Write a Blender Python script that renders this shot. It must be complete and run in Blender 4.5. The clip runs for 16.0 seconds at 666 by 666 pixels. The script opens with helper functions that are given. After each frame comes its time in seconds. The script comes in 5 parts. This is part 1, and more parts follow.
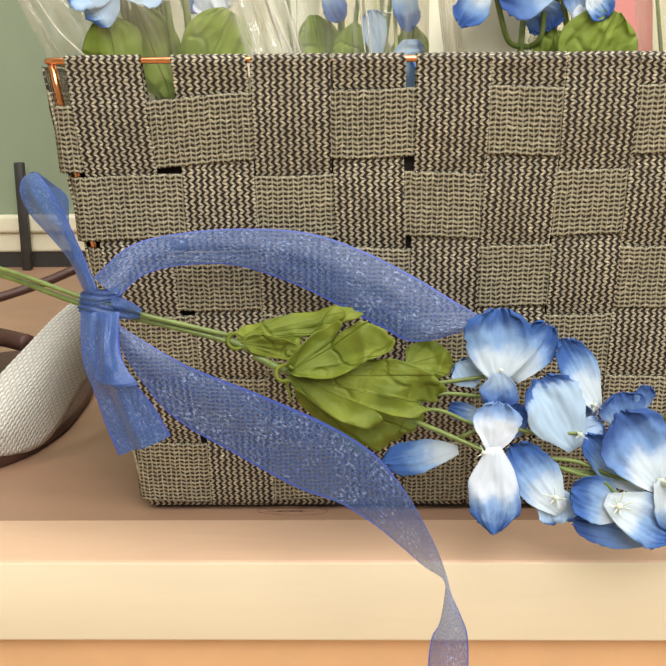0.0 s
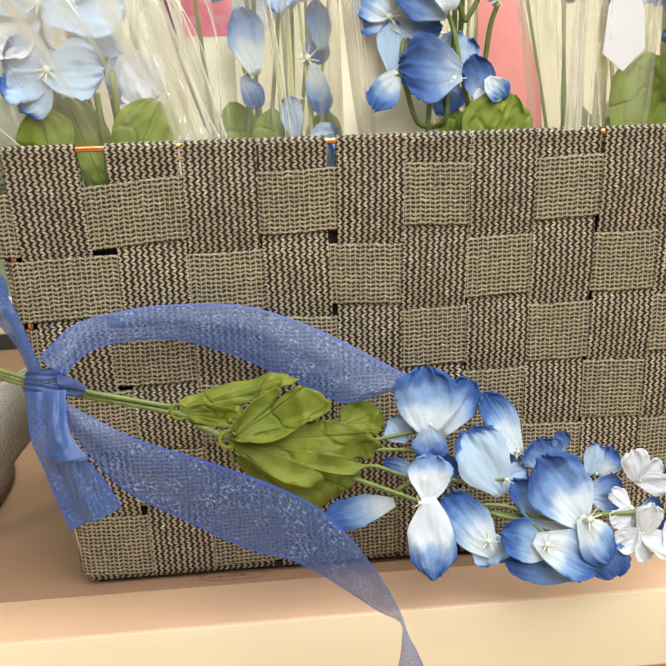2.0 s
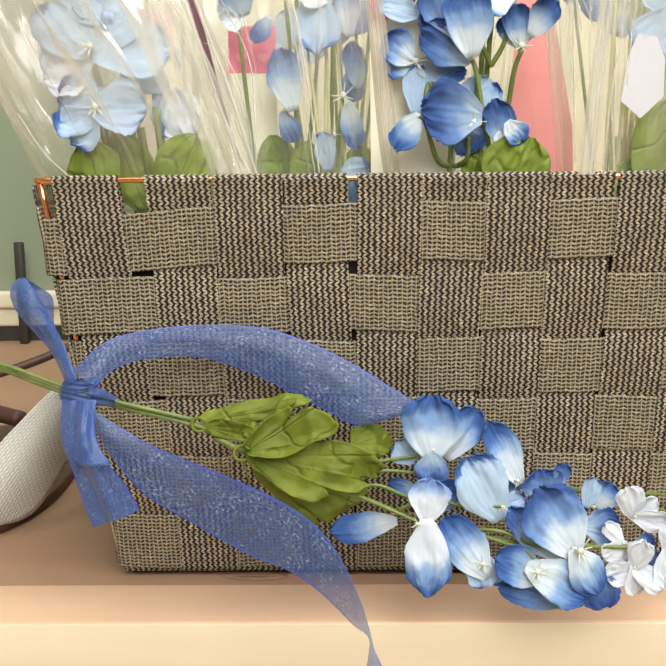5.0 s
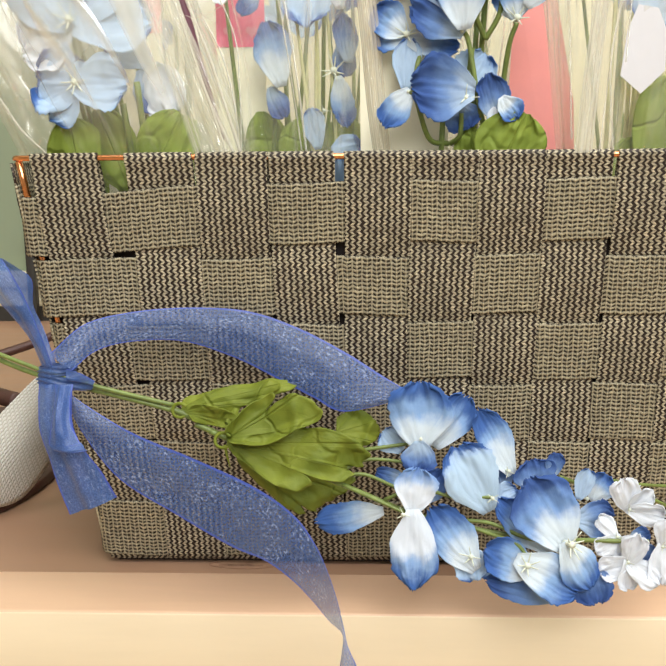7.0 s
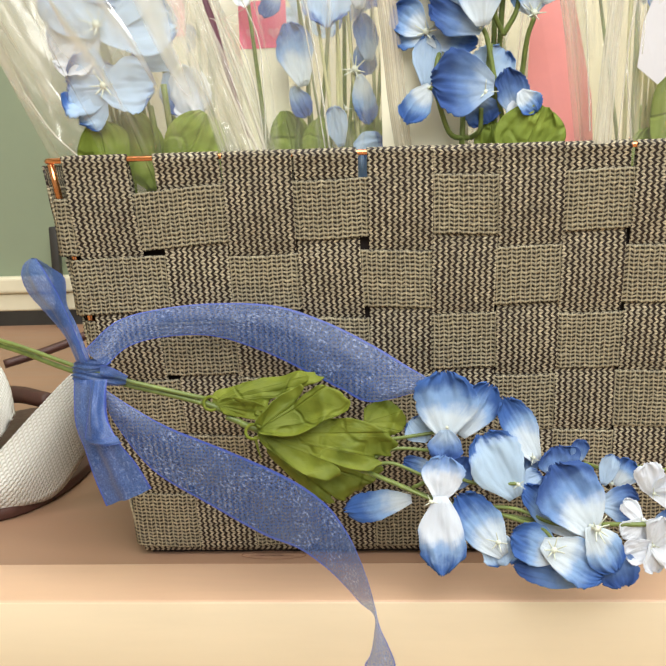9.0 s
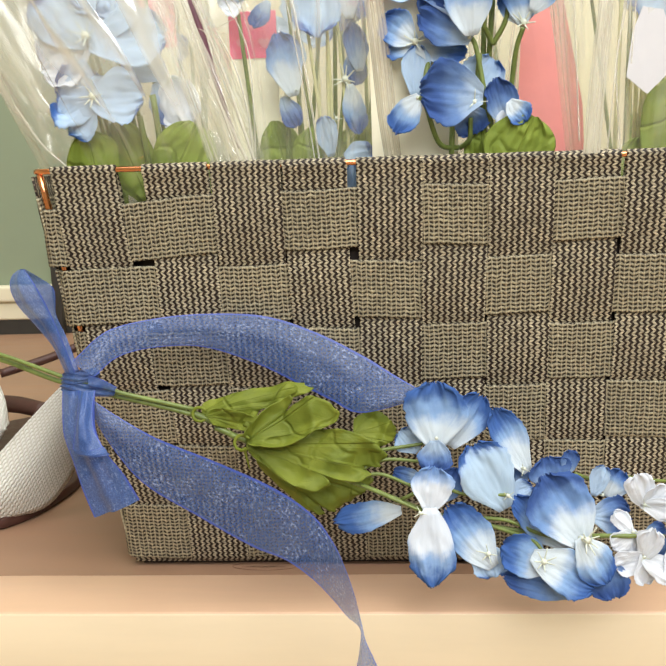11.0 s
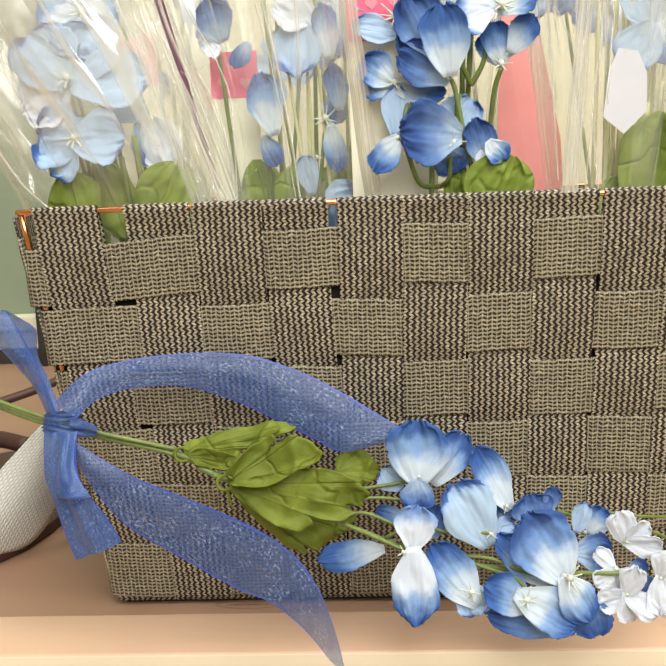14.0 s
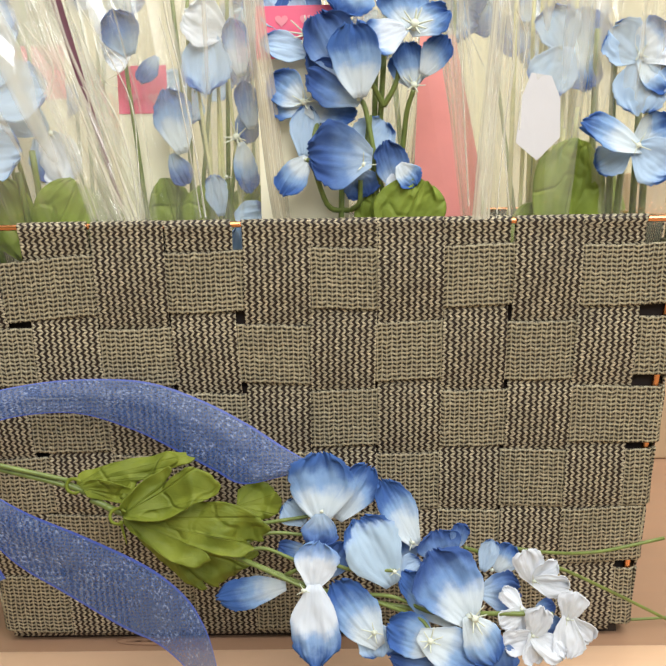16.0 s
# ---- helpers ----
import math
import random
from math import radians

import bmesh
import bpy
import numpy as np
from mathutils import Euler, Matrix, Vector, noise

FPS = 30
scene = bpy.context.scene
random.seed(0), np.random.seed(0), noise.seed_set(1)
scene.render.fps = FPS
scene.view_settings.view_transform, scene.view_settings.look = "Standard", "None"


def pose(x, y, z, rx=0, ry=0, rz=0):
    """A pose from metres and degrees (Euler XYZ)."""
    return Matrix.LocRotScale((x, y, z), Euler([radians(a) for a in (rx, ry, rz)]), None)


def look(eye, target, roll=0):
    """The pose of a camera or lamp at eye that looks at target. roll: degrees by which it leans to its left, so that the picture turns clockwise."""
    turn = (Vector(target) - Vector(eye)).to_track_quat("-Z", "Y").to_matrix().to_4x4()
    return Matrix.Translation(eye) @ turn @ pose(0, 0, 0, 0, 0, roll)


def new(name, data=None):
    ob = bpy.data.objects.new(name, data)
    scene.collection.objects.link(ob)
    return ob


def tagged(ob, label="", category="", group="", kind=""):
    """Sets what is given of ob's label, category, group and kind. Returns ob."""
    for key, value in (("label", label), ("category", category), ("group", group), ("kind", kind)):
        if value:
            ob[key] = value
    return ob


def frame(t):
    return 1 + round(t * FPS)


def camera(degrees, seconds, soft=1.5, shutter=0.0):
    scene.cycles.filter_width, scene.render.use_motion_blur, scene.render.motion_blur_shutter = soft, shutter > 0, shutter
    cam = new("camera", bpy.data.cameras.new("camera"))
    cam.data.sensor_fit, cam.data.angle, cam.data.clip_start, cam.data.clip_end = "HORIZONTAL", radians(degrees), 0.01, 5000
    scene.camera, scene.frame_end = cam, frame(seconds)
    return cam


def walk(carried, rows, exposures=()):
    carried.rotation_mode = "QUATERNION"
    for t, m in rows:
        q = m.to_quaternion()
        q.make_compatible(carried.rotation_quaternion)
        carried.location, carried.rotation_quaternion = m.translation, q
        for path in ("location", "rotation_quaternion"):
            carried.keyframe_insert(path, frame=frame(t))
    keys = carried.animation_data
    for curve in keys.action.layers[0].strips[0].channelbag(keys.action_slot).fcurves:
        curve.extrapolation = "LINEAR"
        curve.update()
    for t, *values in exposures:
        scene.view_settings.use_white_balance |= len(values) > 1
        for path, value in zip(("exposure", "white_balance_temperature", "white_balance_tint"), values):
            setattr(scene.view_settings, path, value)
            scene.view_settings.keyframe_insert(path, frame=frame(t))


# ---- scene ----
cam = camera(36.85, 16.0, 1.75)
PATH = [
    (0, (-0.01922, -0.42009, 0.17562), (-0.07249, 1.52744, -0.27636), -0.741),
    (0.5, (-0.01399, -0.43691, 0.17784), (-0.00646, 1.51181, -0.27208), -0.898),
    (1, (-0.01313, -0.44285, 0.17559), (0.02093, 1.51821, -0.21565), -1.254),
    (1.5, (-0.01644, -0.44708, 0.18191), (0.05918, 1.52438, -0.14616), -1.648),
    (2, (-0.03796, -0.44181, 0.17875), (0.13568, 1.52469, -0.14172), -2.546),
    (2.5, (-0.05488, -0.44852, 0.17608), (0.21738, 1.49939, -0.18654), -3.473),
    (3, (-0.0302, -0.4487, 0.17844), (0.21958, 1.50428, -0.17294), -3.443),
    (3.5, (-0.01352, -0.47044, 0.189), (0.14207, 1.49214, -0.16323), -2.659),
    (4, (-0.00451, -0.4703, 0.19316), (0.05339, 1.50055, -0.14213), -1.645),
    (4.5, (-0.00043, -0.46997, 0.19641), (-0.01407, 1.50314, -0.13016), -1.173),
    (7, (0.02029, -0.45263, 0.19494), (-0.0881, 1.51024, -0.17301), -0.834),
    (7.5, (0.02069, -0.4537, 0.19545), (-0.10439, 1.51036, -0.16066), -1.401),
    (8, (0.01722, -0.45783, 0.19248), (-0.11983, 1.50582, -0.16149), -1.724),
    (8.5, (0.01726, -0.46456, 0.1929), (-0.13786, 1.49793, -0.16006), -1.972),
    (9, (0.01865, -0.4627, 0.19283), (-0.13177, 1.49828, -0.17039), -2.047),
    (9.2, (0.02025, -0.46257, 0.19397), (-0.13207, 1.49969, -0.16149), -1.954),
    (11.3, (0.02515, -0.45957, 0.19372), (-0.13457, 1.50375, -0.15249), -2.184),
    (11.5, (0.02535, -0.45713, 0.19211), (-0.12825, 1.5073, -0.15053), -2.172),
    (12, (0.03007, -0.45629, 0.19421), (-0.12216, 1.5087, -0.14582), -2.315),
    (12.5, (0.03171, -0.45174, 0.19362), (-0.12042, 1.51275, -0.14937), -2.433),
    (13, (0.03087, -0.45118, 0.19709), (-0.12039, 1.51475, -0.1379), -2.671),
    (13.5, (0.02606, -0.45548, 0.19829), (-0.11495, 1.51078, -0.13928), -2.645),
    (14, (0.02731, -0.4605, 0.20118), (-0.10358, 1.51139, -0.10629), -2.429),
    (14.5, (0.02943, -0.45601, 0.20567), (-0.07395, 1.51585, -0.11229), -2.416),
    (15, (0.03457, -0.45518, 0.20656), (-0.05804, 1.52121, -0.08547), -2.385),
    (15.5, (0.03965, -0.44555, 0.20464), (-0.02446, 1.53279, -0.0818), -1.949),
    (16, (0.04921, -0.44312, 0.20363), (0.00204, 1.53636, -0.07823), -1.242),
]
walk(cam, [(t, look(eye, target, roll)) for t, eye, target, roll in PATH],
     exposures=[(0, 0.0), (4.5, -0.03), (12.5, -0.04), (14.5, -0.07), (15, -0.1), (16, -0.18)])

# ---- world and light ----
world = bpy.data.worlds.new("world")
scene.world = world
world.use_nodes = True
wbg = world.node_tree.nodes["Background"]
wbg.inputs["Color"].default_value = (1.0, 0.98, 0.96, 1)
wbg.inputs["Strength"].default_value = 0.4



def area_lamp(name, m, sx, sy, power, colour):
    data = bpy.data.lights.new(name, "AREA")
    data.shape, data.size, data.size_y = "RECTANGLE", sx, sy
    data.energy, data.color = power, colour
    ob = new(name, data)
    ob.matrix_world = m
    return ob


# two added lamps out of view: soft light from above and from the front
area_lamp("unseen_top_lamp", look((0.5, -0.5, 2.2), (0.0, 0.0, 0.1)), 2.4, 2.2, 69, (1.0, 0.99, 0.97))
area_lamp("unseen_front_lamp", look((0.5, -2.3, 1.75), (0.0, 0.0, 0.1)), 2.0, 1.4, 66, (0.97, 0.99, 1.0))


# ---- node helpers ----
class Nodes:
    """A small writer of node trees."""

    def __init__(self, name):
        self.mat = bpy.data.materials.new(name)
        self.mat.use_nodes = True
        self.tree = self.mat.node_tree
        self.tree.nodes.clear()
        self.out = self.tree.nodes.new("ShaderNodeOutputMaterial")

    def node(self, kind, **values):
        n = self.tree.nodes.new(kind)
        for key, value in values.items():
            setattr(n, key, value)
        return n

    def link(self, a, b):
        self.tree.links.new(a, b)

    def put(self, socket, value):
        if isinstance(value, bpy.types.NodeSocket):
            self.link(value, socket)
        else:
            socket.default_value = value

    def math(self, op, a, b=0.0, c=0.0):
        n = self.node("ShaderNodeMath", operation=op)
        for s, v in zip(n.inputs, (a, b, c)):
            self.put(s, v)
        return n.outputs[0]

    def mix(self, f, a, b, blend="MIX"):
        n = self.node("ShaderNodeMix", data_type="RGBA", blend_type=blend)
        self.put(n.inputs[0], f)
        for s, v in ((n.inputs[6], a), (n.inputs[7], b)):
            self.put(s, (*v, 1) if isinstance(v, tuple) and len(v) == 3 else v)
        return n.outputs[2]

    def ramp(self, f, low, high, to_low=0.0, to_high=1.0, kind="SMOOTHSTEP"):
        n = self.node("ShaderNodeMapRange", interpolation_type=kind)
        for s, v in zip(n.inputs, (f, low, high, to_low, to_high)):
            self.put(s, v)
        return n.outputs[0]

    def uv(self):
        s = self.node("ShaderNodeSeparateXYZ")
        self.link(self.node("ShaderNodeUVMap").outputs[0], s.inputs[0])
        return s.outputs[0], s.outputs[1]

    def coords(self):
        return self.node("ShaderNodeTexCoord").outputs["Object"]

    def noise(self, scale, detail=4.0, rough=0.55, vector=None, stretch=None):
        n = self.node("ShaderNodeTexNoise")
        n.inputs["Scale"].default_value, n.inputs["Detail"].default_value, n.inputs["Roughness"].default_value = scale, detail, rough
        v = vector or self.coords()
        if stretch:
            m = self.node("ShaderNodeMapping")
            m.inputs["Scale"].default_value = stretch
            self.link(v, m.inputs[0])
            v = m.outputs[0]
        self.link(v, n.inputs["Vector"])
        return n.outputs["Fac"]

    def random(self):
        return self.node("ShaderNodeObjectInfo").outputs["Random"]

    def bump(self, height, strength, distance):
        n = self.node("ShaderNodeBump")
        n.inputs["Strength"].default_value, n.inputs["Distance"].default_value = strength, distance
        self.link(height, n.inputs["Height"])
        return n.outputs[0]

    def surface(self, colour, rough=0.6, normal=None, metal=0.0, spec=0.5, **extra):
        n = self.node("ShaderNodeBsdfPrincipled")
        self.put(n.inputs["Base Color"], (*colour, 1) if isinstance(colour, tuple) and len(colour) == 3 else colour)
        self.put(n.inputs["Roughness"], rough)
        self.put(n.inputs["Metallic"], metal)
        self.put(n.inputs["Specular IOR Level"], spec)
        for key, value in extra.items():
            self.put(n.inputs[key.replace("_", " ")], value)
        if normal:
            self.link(normal, n.inputs["Normal"])
        return n.outputs[0]

    def done(self, shader):
        self.link(shader, self.out.inputs[0])
        return self.mat


# ---- materials ----
def make_webbing(name, dark, light, fill, slant, seam, rib, along_period, across_period, gleam=0.0):
    """Woven strap: zigzag yarns that run along the strap. UV is in metres: x across, y along."""
    n = Nodes(name)
    u, v = n.uv()
    wob = n.noise(210, 2)
    u2 = n.math("ADD", u, n.math("MULTIPLY", n.math("SUBTRACT", wob, 0.5), 0.0017))
    v2 = n.math("ADD", v, n.math("MULTIPLY", n.math("SUBTRACT", n.noise(150, 2), 0.5), 0.0014))
    a = n.math("DIVIDE", v2, along_period)
    tri = n.math("PINGPONG", a, 0.5)
    b = n.math("ADD", n.math("DIVIDE", u2, across_period), n.math("MULTIPLY", tri, slant))
    wave = n.math("PINGPONG", b, 0.5)
    edge = n.math("ADD", fill, n.math("MULTIPLY", n.math("SUBTRACT", n.noise(330, 2), 0.5), 0.22))
    yarn = n.ramp(wave, edge, n.math("ADD", edge, 0.16))
    row = n.math("ABSOLUTE", n.math("SUBTRACT", n.math("FRACT", n.math("MULTIPLY", a, 2.0)), 0.5))
    belly = n.ramp(row, 0.24, 0.46, 1.0, seam)
    height = n.math("MULTIPLY", yarn, belly)
    height = n.math("MAXIMUM", height, n.ramp(row, 0.2, 0.42, 0.0, rib))
    tone = n.noise(45, 3)
    fleck = n.noise(520, 2)
    lit = n.mix(n.ramp(tone, 0.3, 0.7), light, tuple(c * 0.78 for c in light))
    lit = n.mix(n.ramp(fleck, 0.45, 0.75, 0.0, 0.7), lit, tuple(min(1, c * 1.7) for c in light))
    col = n.mix(height, dark, lit)
    bead = n.ramp(n.math("PINGPONG", n.math("DIVIDE", u2, across_period), 0.5), 0.1, 0.4, 0.35, 1.0)
    rope = n.math("MULTIPLY", n.ramp(row, 0.3, 0.44), bead)
    col = n.mix(n.math("MULTIPLY", rope, gleam), col, tuple(min(1, c * 1.75) for c in light))
    height = n.math("ADD", height, n.math("MULTIPLY", rope, gleam))
    return n.done(n.surface(col, 0.5, n.bump(height, 1.0, 0.0008), spec=0.4))


M_WARP = make_webbing("warp_webbing", (0.025, 0.016, 0.012), (0.545, 0.48, 0.340), 0.172, 0.95, 0.5, 0.0, 0.0027, 0.0027)
M_WEFT = make_webbing("weft_webbing", (0.030, 0.023, 0.017), (0.375, 0.33, 0.224), 0.155, 0.9, 1.0, 0.75, 0.0042, 0.0019, 0.55)

def make_plain(name, colour, rough=0.5, grain=0.12, scale=30.0, bump=0.0, metal=0.0, spec=0.5, stretch=None):
    n = Nodes(name)
    big = n.noise(scale * 0.15, 3, stretch=stretch)
    fine = n.noise(scale, 6, 0.65, stretch=stretch)
    f = n.math("ADD", n.math("MULTIPLY", big, 0.5), n.math("MULTIPLY", fine, 0.5))
    col = n.mix(n.ramp(f, 0.3, 0.7), tuple(c * (1 - grain) for c in colour), tuple(min(1, c * (1 + grain)) for c in colour))
    normal = n.bump(fine, 0.4, bump) if bump else None
    return n.done(n.surface(col, n.ramp(fine, 0.2, 0.8, rough * 0.85, min(1, rough * 1.15)), normal, metal, spec))


M_INNER_SHADE = make_plain("inner_shade", (0.03, 0.02, 0.018), 0.8, 0.2, 120)
M_COPPER = make_plain("copper_wire", (0.83, 0.36, 0.16), 0.22, 0.15, 300, metal=1.0)
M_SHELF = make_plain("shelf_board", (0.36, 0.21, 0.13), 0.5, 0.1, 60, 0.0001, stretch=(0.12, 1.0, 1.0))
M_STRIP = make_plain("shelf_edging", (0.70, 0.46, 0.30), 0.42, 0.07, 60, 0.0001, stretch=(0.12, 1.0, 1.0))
M_NOSE_LIT = make_plain("shelf_front_lit", (0.79, 0.66, 0.47), 0.75, 0.06, 40, 0.0001, spec=0.2, stretch=(0.12, 1.0, 1.0))
M_UNDER = make_plain("cabinet_front", (0.78, 0.46, 0.24), 0.45, 0.08, 30, 0.0001)
M_GREEN = make_plain("sage_wall", (0.25, 0.3, 0.2), 0.75, 0.06, 8, 0.0002)
M_CREAM = make_plain("cream_paint", (0.75, 0.7, 0.52), 0.5, 0.05, 20)
M_PANEL = make_plain("cream_panel", (0.87, 0.81, 0.58), 0.6, 0.04, 20)
M_DARK = make_plain("dark_metal", (0.03, 0.028, 0.024), 0.5, 0.2, 60)
M_WHITEWALL = make_plain("pale_wall", (0.74, 0.72, 0.62), 0.8, 0.05, 6, 0.0002)
M_BROWN = make_plain("brown_leather", (0.075, 0.03, 0.022), 0.5, 0.25, 200, 0.0002)
M_BROWNPRINT = make_plain("brown_print", (0.30, 0.165, 0.10), 0.6, 0.2, 200)
M_TANWOOD = make_plain("tan_wood", (0.55, 0.4, 0.25), 0.55, 0.12, 40, 0.0001, stretch=(1.0, 1.0, 0.1))


def make_petal(name, white, mid, deep, start, end):
    """Cloth petal, pale at its foot and dyed towards its edge. UV: x across -1..1, y foot to tip 0..1."""
    n = Nodes(name)
    u, v = n.uv()
    edge = n.math("POWER", n.math("ABSOLUTE", u), 2.5)
    blot = n.math("SUBTRACT", n.noise(110, 4), 0.5)
    fan = n.math("DIVIDE", u, n.math("ADD", v, 0.35))
    comb = n.node("ShaderNodeCombineXYZ")
    n.put(comb.inputs[0], n.math("MULTIPLY", fan, 9.0))
    n.put(comb.inputs[1], n.math("MULTIPLY", v, 0.8))
    n.put(comb.inputs[2], n.math("MULTIPLY", n.random(), 9.0))
    streak = n.noise(1.6, 3, 0.6, comb.outputs[0])
    f = n.math("ADD", v, n.math("MULTIPLY", edge, 0.16))
    f = n.math("ADD", f, n.math("MULTIPLY", blot, 0.5))
    f = n.math("ADD", f, n.math("MULTIPLY", n.math("SUBTRACT", streak, 0.5), 0.10))
    f = n.math("ADD", f, n.math("MULTIPLY", n.math("SUBTRACT", n.random(), 0.5), 0.16))
    d = n.ramp(f, start, end)
    col = n.mix(n.ramp(d, 0.0, 0.55), white, mid)
    col = n.mix(n.ramp(d, 0.5, 1.0), col, deep)
    vein = n.noise(5.5, 2, 0.5, comb.outputs[0])
    weave = n.noise(1500, 1)
    h = n.math("ADD", vein, n.math("MULTIPLY", weave, 0.25))
    bs = n.surface(col, 0.85, n.bump(h, 0.35, 0.0005), spec=0.1)
    tr = n.node("ShaderNodeBsdfTranslucent")
    n.put(tr.inputs[0], col)
    m = n.node("ShaderNodeMixShader")
    m.inputs[0].default_value = 0.3
    n.link(bs, m.inputs[1]), n.link(tr.outputs[0], m.inputs[2])
    return n.done(m.outputs[0])


WHITE, SKY, BLUE, NAVY = (0.74, 0.82, 0.88), (0.30, 0.47, 0.74), (0.075, 0.17, 0.47), (0.065, 0.13, 0.37)
M_PETAL = make_petal("blue_petal", WHITE, SKY, BLUE, 0.22, 0.98)
M_PALE = make_petal("pale_petal", (0.52, 0.67, 0.85), (0.44, 0.61, 0.84), BLUE, 0.7, 1.1)
M_DEEP = make_petal("deep_petal", (0.47, 0.6, 0.76), (0.17, 0.29, 0.57), NAVY, 0.05, 1.0)
M_TIPPED = make_petal("white_petal_blue_tip", (0.8, 0.86, 0.94), (0.33, 0.5, 0.78), BLUE, 0.45, 1.0)
M_RIMMED = make_petal("pale_petal_dark_rim", (0.52, 0.67, 0.82), (0.46, 0.62, 0.84), BLUE, 0.78, 1.02)
M_FAINT = make_petal("white_petal_faint_tip", (0.82, 0.87, 0.94), (0.45, 0.6, 0.85), (0.25, 0.42, 0.76), 0.55, 1.15)
M_BROAD = make_petal("broad_blue_petal", (0.74, 0.82, 0.88), (0.22, 0.37, 0.66), NAVY, 0.12, 0.95)
M_WHITE = make_petal("white_petal", (0.86, 0.9, 0.96), (0.85, 0.89, 0.96), (0.83, 0.87, 0.94), 0.4, 1.3)
M_STAMEN = make_plain("stamen", (0.70, 0.74, 0.62), 0.6, 0.08, 300)


def make_leaf(name, base, light):
    n = Nodes(name)
    u, v = n.uv()
    big = n.noise(60, 3)
    fine = n.noise(700, 3)
    side = n.math("PINGPONG", n.math("SUBTRACT", n.math("MULTIPLY", v, 6.0), n.math("MULTIPLY", n.math("ABSOLUTE", u), 2.2)), 0.5)
    vein = n.ramp(side, 0.0, 0.09, 1.0, 0.0)
    mid = n.ramp(n.math("ABSOLUTE", u), 0.0, 0.05, 1.0, 0.0)
    rib = n.math("MAXIMUM", n.math("MULTIPLY", vein, 0.05), mid)
    col = n.mix(n.ramp(big, 0.3, 0.7), base, light)
    col = n.mix(n.math("MULTIPLY", rib, 0.12), col, tuple(min(1, c * 1.5) for c in light))
    fold = n.math("ABSOLUTE", n.math("SUBTRACT", n.noise(42, 2, 0.4), 0.5))
    h = n.math("SUBTRACT", n.math("ADD", n.math("MULTIPLY", fine, 0.2), n.math("MULTIPLY", n.ramp(fold, 0.0, 0.035), 0.8)), rib)
    bs = n.surface(col, 0.55, n.bump(h, 0.7, 0.0012), spec=0.25)
    tr = n.node("ShaderNodeBsdfTranslucent")
    n.put(tr.inputs[0], col)
    m = n.node("ShaderNodeMixShader")
    m.inputs[0].default_value = 0.18
    n.link(bs, m.inputs[1]), n.link(tr.outputs[0], m.inputs[2])
    return n.done(m.outputs[0])


M_LEAF = make_leaf("olive_leaf", (0.15, 0.19, 0.022), (0.24, 0.28, 0.035))
M_LEAF2 = make_leaf("green_leaf", (0.21, 0.28, 0.042), (0.32, 0.41, 0.07))
M_PALESTEM = make_plain("pale_stem", (0.62, 0.6, 0.3), 0.5, 0.2, 200, 0.0002)
M_STEM = make_plain("green_stem", (0.16, 0.21, 0.05), 0.45, 0.3, 400, 0.0002)


def make_organza(name, base, glint_amount=0.8, depth=1.0, sheen=0.4):
    """Sheer ribbon: part of the light goes straight through, the hems are denser. UV: x across 0..1, y along in metres."""
    n = Nodes(name)
    u, v = n.uv()
    off = n.math("ABSOLUTE", n.math("SUBTRACT", u, 0.5))
    hem = n.ramp(off, 0.452, 0.475)
    comb = n.node("ShaderNodeCombineXYZ")
    n.put(comb.inputs[0], n.math("MULTIPLY", u, 0.024))
    n.put(comb.inputs[1], v)
    grain = n.noise(1500, 2, 0.6, comb.outputs[0])
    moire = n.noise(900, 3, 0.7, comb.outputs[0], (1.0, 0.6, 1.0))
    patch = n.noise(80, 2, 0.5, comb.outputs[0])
    # sparkle of the threads, painted into the colour as pale blue flecks
    painted_glint = n.math("MULTIPLY", n.ramp(moire, 0.5, 0.66), n.ramp(patch, 0.4, 0.6, 0.1, 1.0))
    cover = n.math("ADD", base, n.math("MULTIPLY", hem, 0.4))
    cover = n.math("ADD", cover, n.math("MULTIPLY", n.math("SUBTRACT", grain, 0.5), 0.5))
    cover = n.math("MINIMUM", n.math("ADD", cover, n.math("MULTIPLY", painted_glint, 0.12)), 0.97)
    col = n.mix(n.ramp(grain, 0.35, 0.65), tuple(c * depth for c in (0.048, 0.112, 0.35)), tuple(c * depth for c in (0.082, 0.18, 0.50)))
    col = n.mix(n.math("MULTIPLY", painted_glint, glint_amount), col, (0.42, 0.54, 0.86))
    col = n.mix(hem, col, (0.065, 0.115, 0.52))
    bs = n.surface(col, 0.38, None, 0.0, 0.6, Sheen_Weight=sheen)
    tl = n.node("ShaderNodeBsdfTranslucent")
    n.put(tl.inputs[0], col)
    m1 = n.node("ShaderNodeMixShader")
    m1.inputs[0].default_value = 0.35
    n.link(bs, m1.inputs[1]), n.link(tl.outputs[0], m1.inputs[2])
    tp = n.node("ShaderNodeBsdfTransparent")
    tp.inputs[0].default_value = (0.82, 0.87, 0.98, 1)
    m2 = n.node("ShaderNodeMixShader")
    n.link(cover, m2.inputs[0])
    n.link(tp.outputs[0], m2.inputs[1]), n.link(m1.outputs[0], m2.inputs[2])
    return n.done(m2.outputs[0])


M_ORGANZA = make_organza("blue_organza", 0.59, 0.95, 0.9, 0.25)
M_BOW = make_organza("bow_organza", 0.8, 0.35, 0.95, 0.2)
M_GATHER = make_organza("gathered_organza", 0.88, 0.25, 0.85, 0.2)


